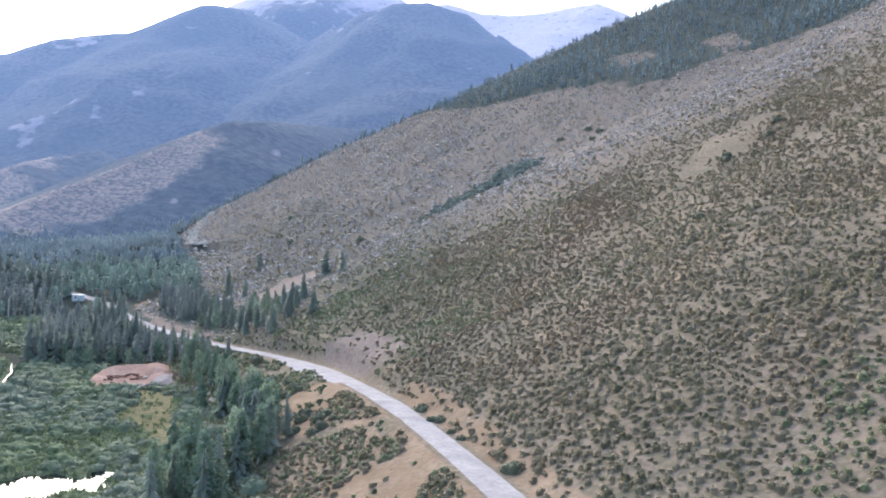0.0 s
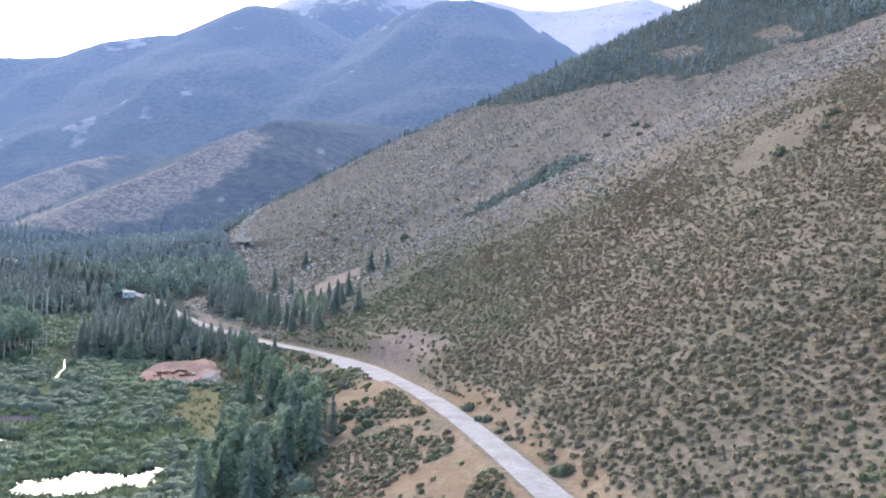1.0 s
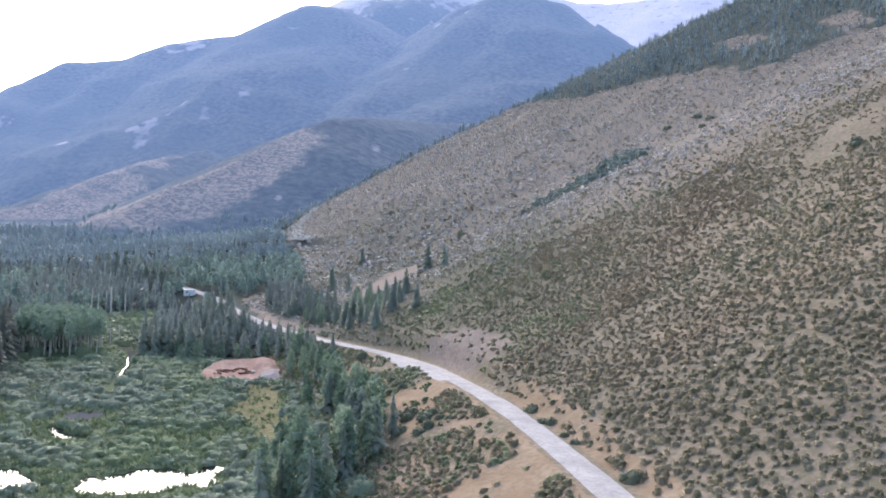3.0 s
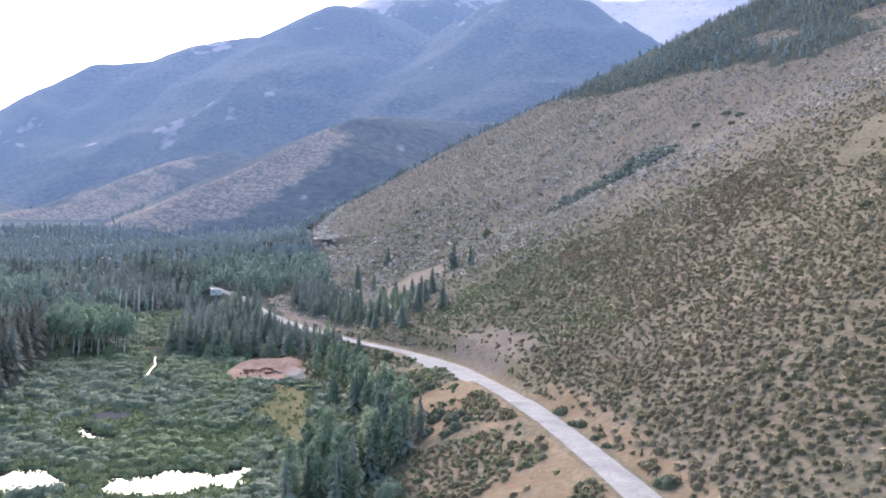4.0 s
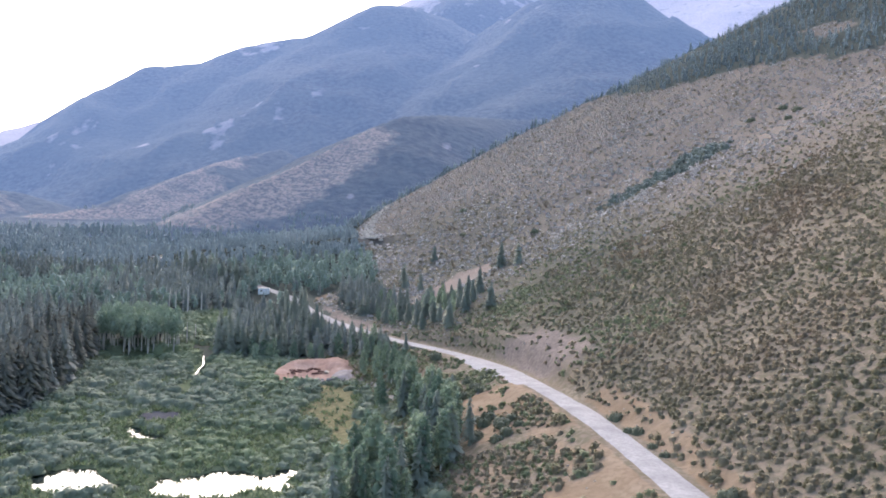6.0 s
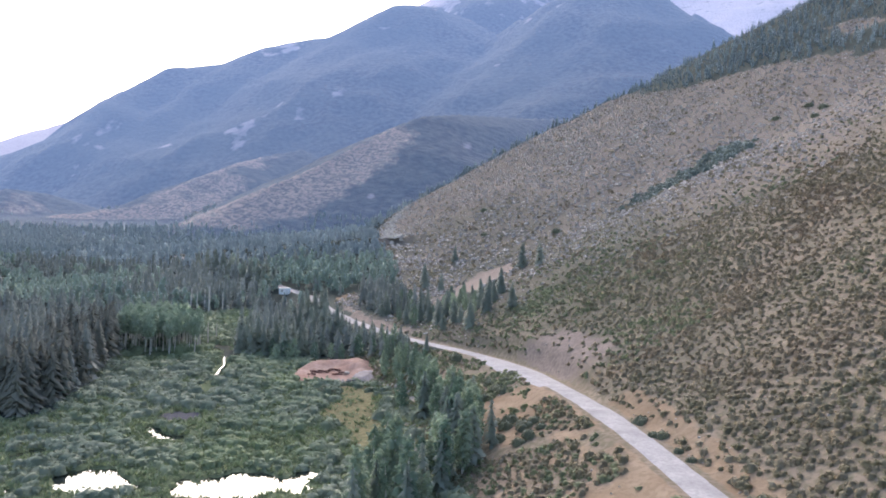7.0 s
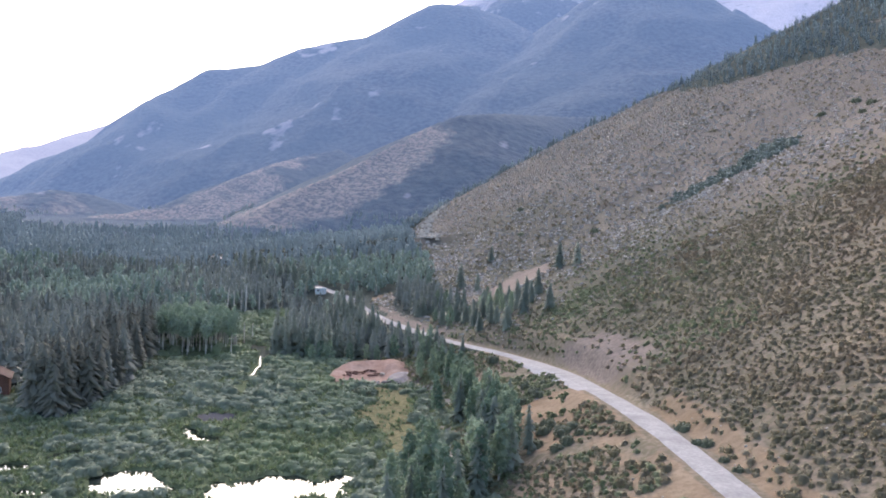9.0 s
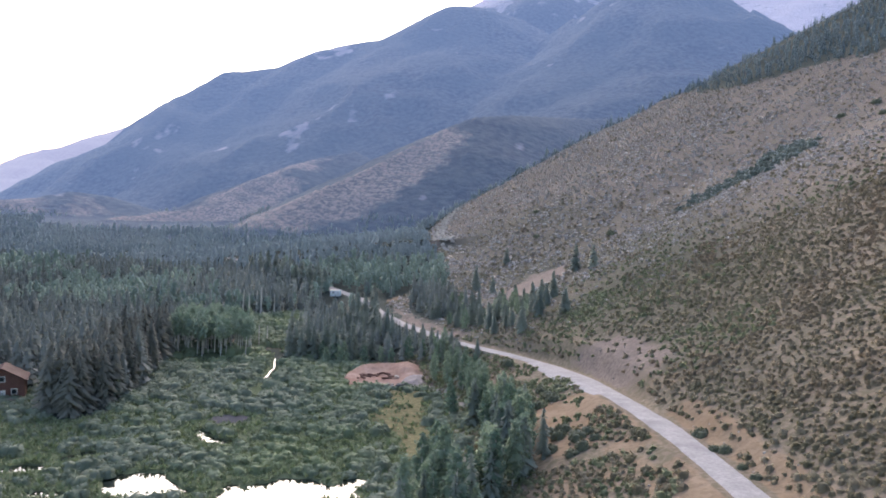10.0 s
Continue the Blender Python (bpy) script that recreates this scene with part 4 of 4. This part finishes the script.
def stand(kinds, places, rng, label, category, group, lo, hi, lowered=True):
    """Plants each kind once and copies it, with its parts, to all the other places."""
    used = set()
    for x, y in places:
        n = int(rng.integers(len(kinds)))
        s = rng.uniform(lo, hi)
        side = float(across(x, y))
        # heights capped beside the road to fit the camera's view of it
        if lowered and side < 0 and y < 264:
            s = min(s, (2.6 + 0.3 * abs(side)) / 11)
        m = pose(x, y, float(height(x, y)), rng.uniform(-2, 2), rng.uniform(-2, 2), rng.uniform(0, 360)) @ Matrix.Scale(s, 4)
        if n in used:
            copy_thing(kinds[n], m @ Matrix.Scale(1 / kinds[n].scale[0], 4))
        else:
            used.add(n)
            kinds[n].matrix_basis = m
            tagged(kinds[n], label, category, group)
    for n, ob in enumerate(kinds):
        if n not in used:
            for o in (*ob.children_recursive, ob):
                bpy.data.objects.remove(o)


def grove(rng, ring, gap, chance=1.0):
    xs, ys = [p[0] for p in ring], [p[1] for p in ring]
    x, y = scatter(rng, min(xs), max(xs), min(ys), max(ys), gap)
    ok = inside(x, y, ring) & (rng.uniform(0, 1, len(x)) < chance)
    return list(zip(x[ok], y[ok]))


rng = np.random.default_rng(11)
# the wider gap between y 126 and 160 opens the camera's view of the track
clear_of_track = lambda places: [(x, y) for x, y in places if abs(x - float(np.interp(y, [122, 134, 145, 154, 163, 176, 190, 202], [-13, -13.2, -13.4, -14.5, -16.5, -17.5, -20, -26]))) > (3.2 if 126 < y < 160 else 1.6)]
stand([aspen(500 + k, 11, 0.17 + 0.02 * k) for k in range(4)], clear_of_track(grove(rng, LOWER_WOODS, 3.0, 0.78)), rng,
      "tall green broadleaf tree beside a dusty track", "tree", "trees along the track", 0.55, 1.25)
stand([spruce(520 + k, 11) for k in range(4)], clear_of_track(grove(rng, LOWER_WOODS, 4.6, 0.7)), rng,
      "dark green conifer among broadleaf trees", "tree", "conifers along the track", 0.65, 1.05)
stand([spruce(530 + k, 11, 0.24) for k in range(2)], [(-3.5, 128), (-6.5, 133), (-9, 146), (-6, 139)], rng, "large dark conifer on the bank below the road", "tree", "conifers on the bank", 1.05, 1.3)
ROADSIDE = [(-12, 214), (-18, 222), (-24, 228), (-30, 238), (-35, 244), (-41, 254), (-46, 262), (-51, 268), (-57, 282), (-62, 292), (-56, 290), (-64, 304)]
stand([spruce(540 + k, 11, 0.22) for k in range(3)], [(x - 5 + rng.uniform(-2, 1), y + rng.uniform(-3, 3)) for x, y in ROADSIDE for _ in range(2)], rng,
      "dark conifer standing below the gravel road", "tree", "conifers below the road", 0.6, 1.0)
stand([spruce(550 + k, 10.5, 0.2) for k in range(3)], [(-69, 275.5), (-66, 270), (-64, 267.5), (-61, 267.5), (-59, 263), (-57.4, 260), (-55, 258), (-53.6, 256), (-50.8, 253.5), (-48.5, 253), (-47, 251.5)], rng,
      "tall dark conifer screening the road's bend", "tree", "conifers at the bend", 0.8, 1.1, False)
stand([spruce(555 + k, 6, 0.26) for k in range(2)], [(-45.8, 252.3), (-42.7, 249.5), (-40, 248.6), (-36.6, 245.5), (-33, 238), (-28.6, 229.6), (-26, 228), (-24.2, 224.4)], rng,
      "small dark conifer on the road's outer bank", "tree", "small conifers on the bank", 0.6, 0.95, False)
stand([aspen(630 + k, 6.5, 0.3, 0.06) for k in range(3)], grove(rng, [(-66, 225), (-54, 224), (-50, 229), (-36, 229), (-28, 226), (-26, 234), (-46, 234), (-64, 232)], 3.0, 0.8), rng,
      "low green broadleaf tree behind the mound", "tree", "broadleaf trees behind the mound", 0.6, 1.05, False)
stand([spruce(640 + k, 10, 0.24) for k in range(3)], [(float(np.interp(y, ROAD[:, 0], ROAD[:, 1])) - 5.5 + 2.5 * (k % 2), y - 3.0) for k, y in enumerate(range(362, 446, 4))], rng,
      "tall dark conifer hiding the far road", "tree", "conifers along the far road", 0.85, 1.2, False)
SLOPE = [(8.3, 299), (-0.9, 243), (4, 227.6), (13.9, 285), (-17.4, 258), (-7.4, 229), (-3, 236), (-12, 240), (-16, 270), (-25, 300), (-20.5, 397), (-22, 330), (-8, 262), (1, 250), (-30, 345)]
rough_edge = [(x, y) for x, y in grove(rng, [(-12, 232), (-4, 236), (-2, 262), (-14, 290), (-38, 300), (-46, 290), (-30, 262)], 4.6, 0.62) if across(x, y) > 8]
stand([spruce(560 + k, 9.5, 0.27) for k in range(3)], SLOPE, rng, "lone dark conifer on the shrubby slope", "tree", "conifers on the slope", 0.6, 1.1)
stand([spruce(570 + k, 8, 0.26) for k in range(3)], rough_edge[::3] + rough_edge[1::3], rng, "dark conifer on the bank above the road", "tree", "conifers above the road", 0.5, 1.0)
stand([aspen(590 + k, 7, 0.26, 0.1) for k in range(2)], rough_edge[2::3], rng, "small green broadleaf tree above the road", "tree", "broadleaf trees above the road", 0.6, 1.0)
stand([aspen(580 + k, 11.5, 0.19, 0.5, GROVE_LEAVES, 1.1) for k in range(3)], grove(rng, GROVE, 2.9, 0.92), rng, "white-stemmed aspen with a light green crown", "tree", "aspen grove", 0.88, 1.06)
stand([spruce(610 + k, 12, 0.2, PINE) for k in range(4)], grove(rng, WALL, 3.1, 0.95), rng, "tall dusky conifer at the marsh's edge", "tree", "conifers at the marsh", 0.85, 1.35)
stand([spruce(620 + k, 11, 0.2) for k in range(3)], grove(rng, FRONT, 3.8, 0.9), rng, "dark green conifer at the marsh's edge", "tree", "conifers behind the mound", 0.7, 1.15)


def snag(x, y, h, seed):
    """A dead standing trunk with a few broken limbs."""
    r = np.random.default_rng(seed)
    ob = new("dead_tree")
    ob.matrix_basis = pose(x, y, float(height(x, y)), r.uniform(-3, 3), r.uniform(-3, 3), r.uniform(0, 360))
    part("trunk", wood([(0, 0, -0.4, 0.034 * h), (0.1, 0, 0.5 * h, 0.026 * h), (0.2, 0.1, h, 0.012 * h)]), PALE_BARK, ob)
    for k in range(6):
        z, a = h * r.uniform(0.5, 0.95), r.uniform(0, 2 * math.pi)
        bm = bmesh.new()
        limb(bm, (0.1, 0, z), (0.1 + 0.12 * h * math.cos(a), 0.12 * h * math.sin(a), z + 0.05 * h), 0.006 * h)
        part("branch", bm, PALE_BARK, ob)
    tagged(ob, "pale leafless dead tree at the forest edge", "tree", "dead trees")


for n, (x, y, h) in enumerate([(-106.5, 303, 10.5), (-110.8, 302, 8.5), (-108.6, 304, 9.0), (-113.6, 303, 9.5), (-102, 305, 8), (-86.5, 246, 6.5), (-85, 249, 6)]):
    snag(x, y, h, 640 + n)


# ---- bushes that stand apart ----
def bush(seed, mat, name):
    v, f = bush_shape(seed, 260, 0.09, 6, 0.5, 0.66, 7)
    return surface(name, v, f, mat, True, tint=np.full(len(v), 0.25))


DARK_BUSHES = [(-9.2, 203.6, 3.8), (21.4, 128.0, 2.7), (28.3, 92.8, 2.8), (23.2, 119.5, 2.4), (24.2, 112.5, 1.6), (24.8, 109, 1.6), (22.4, 120.5, 1.9), (106.6, 191, 3.4), (130.5, 354, 5.0), (25.2, 360.7, 4.2), (-8.4, 468, 4.5), (-6.8, 416, 4.0),
               (118.7, 377, 4.5), (83.5, 156.7, 2.4), (4.4, 136, 3.4), (2, 139, 3.0), (5.5, 131, 2.8), (0, 167, 3.2), (-2, 163, 3.0), (2, 171, 2.8), (-1, 172, 2.6), (1.5, 164, 2.4), (-3.5, 168, 2.8), (3.2, 174.5, 2.2), (-1.5, 176, 2.4), (3, 142, 3.0), (6.4, 137, 2.6), (1, 134, 2.6), (7, 133.5, 2.2), (3.6, 129, 2.4), (0.5, 143, 2.4), (-40, 193, 4.0), (-37.5, 194, 2.6), (-11, 207, 2.0), (105.5, 189, 2.8), (119, 192.5, 3.0), (126.5, 200.5, 3.2), (131, 371, 4.2), (124, 344, 3.6)]
first = {}
for n, (x, y, s) in enumerate(DARK_BUSHES):
    m = pose(x, y, float(height(x, y)) - 0.1, 0, 0, 67 * n) @ Matrix.Scale(s, 4)
    if n % 4 in first:
        copy_thing(first[n % 4], m @ Matrix.Scale(1 / first[n % 4].scale[0], 4))
    else:
        first[n % 4] = tagged(bush(600 + n, JUNIPER, "bush"), "dense dark green rounded bush on dry soil", "bush", "dark bushes")
        first[n % 4].matrix_basis = m


def gully_thicket(rng):
    t = rng.uniform(0, 1, 300)
    x = np.interp(t, [0, 0.35, 0.75, 1], [99, 85, 69, 54]) + rng.normal(0, 2.4, 300)
    y = np.interp(t, [0, 0.35, 0.75, 1], [363, 354, 351, 354]) + rng.normal(-2, 6, 300) * (1.3 - 0.6 * t)
    v, f, tint = spread(WILLOWS, x, y, height(x, y), rng.uniform(1.6, 5.2, 300) * (1.15 - 0.45 * t), rng, 1.0, 0.05)
    return surface("gully_thicket", v, f, THICKET, True, tint=tint)


tagged(gully_thicket(rng), "dark green thicket in a dry gully", "shrub", kind="stuff")


# ---- dug-over mound of red earth ----
LAVENDER = plain("pale_spoil", (0.36, 0.31, 0.30), (0.52, 0.46, 0.45), 0.7, 0.95, 0.08)


def mound():
    ob = new("earth_mound")
    g = np.linspace(-1, 1, 61)
    u, v = np.meshgrid(g, g)

    def heap(name, px, py, a, b, lift, mat, label=""):
        x, y = px + a * u, py + b * v
        i = np.arange(x.size).reshape(x.shape)
        faces = np.stack([i[:-1, :-1], i[:-1, 1:], i[1:, 1:], i[1:, :-1]], 2).reshape(-1, 4)
        r = np.hypot(u, v) + 0.13 * rough(x, y, 5, 101, 3)
        z = height(x, y) - 0.35 + lift(r) + 0.25 * rough(x, y, 2.5, 103, 3) * ramp(1 - r, 0, 0.3)
        soil = surface(name, np.stack([x, y, z], 2).reshape(-1, 3), faces, mat)
        soil.parent = ob
        tagged(soil, label)

    heap("soil", -42, 214, 10.5, 13, lambda r: 0.75 * ramp(1 - r, 0, 0.25) + 1.5 * np.exp(-((r - 0.6) / 0.28) ** 2) * ramp(v + 0.25 * u, -0.35, 0.45), RED_EARTH)
    heap("spoil_heap", -33.6, 210.5, 4.2, 6.5, lambda r: 1.5 * ramp(1 - r, 0, 0.8), LAVENDER, "pale pinkish spoil heap")
    return tagged(ob, "dug-over mound of red earth with a pale rim", "mound")


mound()


def slab(size, at, rng, jag=0.12):
    """A rough block of that size."""
    bm = bmesh.new()
    bmesh.ops.create_cube(bm, size=1)
    bmesh.ops.subdivide_edges(bm, edges=bm.edges[:], cuts=1, use_grid_fill=True)
    for vert in bm.verts:
        vert.co = Vector([(c + rng.uniform(-jag, jag)) * s for c, s in zip(vert.co, size)]) + Vector(at)
    return bm


def debris(x, y, size, mat, label):
    ob = new("debris_pile")
    ob.matrix_basis = pose(x, y, float(height(x, y)) + 0.45, 0, 0, 40 * x)
    for k in range(4):
        part("plank" if k else "board", slab((size * rng.uniform(0.6, 1.2), size * 0.35, 0.3), (rng.uniform(-0.6, 0.6) * size, rng.uniform(-0.5, 0.5) * size, 0.15 * k), rng), mat, ob)
    return tagged(ob, label, "debris", "debris on the mound")


for x, y, size in ((-45.5, 213.0, 2.2), (-43.2, 214.2, 1.8), (-46.8, 210.6, 1.6), (-41.2, 215.0, 2.0), (-40.0, 211.8, 1.5)):
    debris(x, y, size, RED_WOOD, "pile of reddish broken boards on red earth")
debris(-38.2, 213.2, 1.5, BLEACHED, "pale pile of broken slabs on red earth")
for x, y, size in ((-38.0, 204.2, 1.7), (-35.6, 205.0, 1.5), (-40.8, 203.6, 1.2)):
    debris(x, y, size, GREY_ROOF, "low heap of grey broken slabs before the mound")


# ---- pale rocks at the foot of the far spur ----
def outcrop(rng):
    pieces = []
    n = 280
    t = rng.uniform(0, 1, n)
    x = np.interp(t, [0, 0.38, 0.7, 1], [-54, -68, -72.5, -64]) + rng.normal(0, 2.0, n)
    y = np.interp(t, [0, 0.38, 0.7, 1], [467, 514, 554, 590]) + rng.normal(0, 5, n)
    shapes = [dome(np.random.default_rng(700 + k), 6, 2, 0.6, 0.7, 0.35) for k in range(5)]
    v, f, tint = spread(shapes, x, y, height(x, y), 0.9 + 2.2 * rng.uniform(0, 1, n) ** 2, rng, 0.75, 0.1)
    return surface("rock_outcrop", v, f, BLEACHED, False)


tagged(outcrop(rng), "pale broken rocks at the foot of a dry spur", "rocks", kind="stuff")


def scatter_stones(rng):
    n = 900
    x, y = rng.uniform(-10, 70, n), rng.uniform(90, 235, n)
    y[:260] = rng.uniform(240, 315, 260)
    x[:260] = road_at(y[:260])[0] + rng.uniform(4, 17, 260)
    ok = (np.abs(across(x, y)) > 3) & (height(x, y) > 4)
    x, y = x[ok], y[ok]
    shapes = [dome(np.random.default_rng(720 + k), 5, 2, 0.5, 0.5, 0.3) for k in range(4)]
    v, f, tint = spread(shapes, x, y, height(x, y), rng.uniform(0.15, 0.6, len(x)), rng, 0.8, 0.1)
    return surface("loose_stones", v, f, PALE_STONE, False)


tagged(scatter_stones(rng), "pale loose stones on the dry slope", "stones", kind="stuff")


# ---- buildings among the trees ----
def box(size, at):
    bm = bmesh.new()
    bmesh.ops.create_cube(bm, size=1, matrix=Matrix.Translation(at) @ Matrix.Diagonal((*size, 1)))
    bmesh.ops.bevel(bm, geom=bm.edges[:], offset=0.02, segments=1, affect="EDGES")
    return bm


def gable(width, depth, rise, thick, over, at):
    """Two roof slopes with thickness over a body of width by depth."""
    bm = bmesh.new()
    w, d = width / 2 + over, depth / 2 + over
    drop = over * rise / (width / 2)
    sec = [(-w, -drop), (0, rise), (w, -drop), (w, -drop + thick), (0, rise + thick), (-w, -drop + thick)]
    front, back = [[bm.verts.new((x + at[0], y + at[1], z + at[2])) for x, z in sec] for y in (-d, d)]
    for i in range(6):
        j = (i + 1) % 6
        bm.faces.new((front[i], front[j], back[j], back[i]))
    for ring, flip in ((front, False), (back, True)):
        for quad in ((0, 1, 4, 5), (1, 2, 3, 4)):
            bm.faces.new([ring[q] for q in (quad if not flip else quad[::-1])])
    bmesh.ops.recalc_face_normals(bm, faces=bm.faces[:])
    return bm


def cabin(x, y, turn):
    ob = new("cabin")
    ob.matrix_basis = pose(x, y, float(height(x, y)), 0, 0, turn)
    part("wall", box((9, 7, 4.6), (0, 0, 2.0)), RED_WOOD, ob, "reddish-brown timber walls")
    bm = bmesh.new()
    for yy in (-3.5, 3.5):
        a, b, c = [bm.verts.new(p) for p in ((-4.5, yy, 4.3), (4.5, yy, 4.3), (0, yy, 6.8))]
        bm.faces.new((a, b, c))
    part("gable_wall", bm, RED_WOOD, ob)
    part("roof", gable(9, 7, 2.5, 0.22, 0.6, (0, 0, 4.3)), ROOF_RED, ob, "dull red-brown roof")
    for k, (wx, wz) in enumerate(((-2.6, 1.7), (2.4, 1.7), (0, 4.5))):
        w = part("window", box((1.3, 0.12, 1.3), (wx, -3.53, wz)), WHITE_PAINT, ob, "white-framed window")
        part("pane", box((1.0, 0.06, 1.0), (wx, -3.59, wz)), PANE, w)
    part("door", box((1.0, 0.1, 2.0), (0.2, -3.54, 1.05)), WHITE_PAINT, ob, "white door")
    part("deck", box((9.6, 2.4, 0.25), (0, -4.7, 0.35)), PALE_WOOD, ob, "pale wooden deck")
    return tagged(ob, "reddish-brown timber cabin at the forest edge", "cabin")


cabin(-120.5, 176.5, 30)


def shed(x, y, turn):
    ob = new("trailer")
    ob.matrix_basis = pose(x, y, float(height(x, y)), 0, 0, turn)
    part("body", box((4.6, 2.4, 2.5), (0, 0, 1.85)), PALE_PAINT, ob, "pale blue-white panels")
    part("roof", box((4.7, 2.5, 0.14), (0, 0, 3.16)), WHITE_PAINT, ob)
    w = part("window", box((0.9, 0.06, 0.7), (-1.0, -1.21, 2.2)), WHITE_PAINT, ob)
    part("pane", box((0.74, 0.04, 0.54), (-1.0, -1.25, 2.2)), PANE, w)
    part("door", box((0.7, 0.06, 1.8), (1.1, -1.22, 1.6)), WHITE_PAINT, ob)
    for sx in (-0.6, 0.6):
        for sy in (-1.0, 1.0):
            bm = bmesh.new()
            bmesh.ops.create_cone(bm, cap_ends=True, segments=16, radius1=0.34, radius2=0.34, depth=0.22, matrix=Matrix.Translation((sx, sy, 0.34)) @ Matrix.Rotation(math.pi / 2, 4, "X"))
            part("wheel", bm, TYRE, ob, "black tyre")
    part("tow_bar", box((1.2, 0.1, 0.1), (2.85, 0, 0.6)), TYRE, ob)
    return tagged(ob, "pale blue-white trailer parked beside the road", "trailer")


shed(-89.5, 346.5, 15)
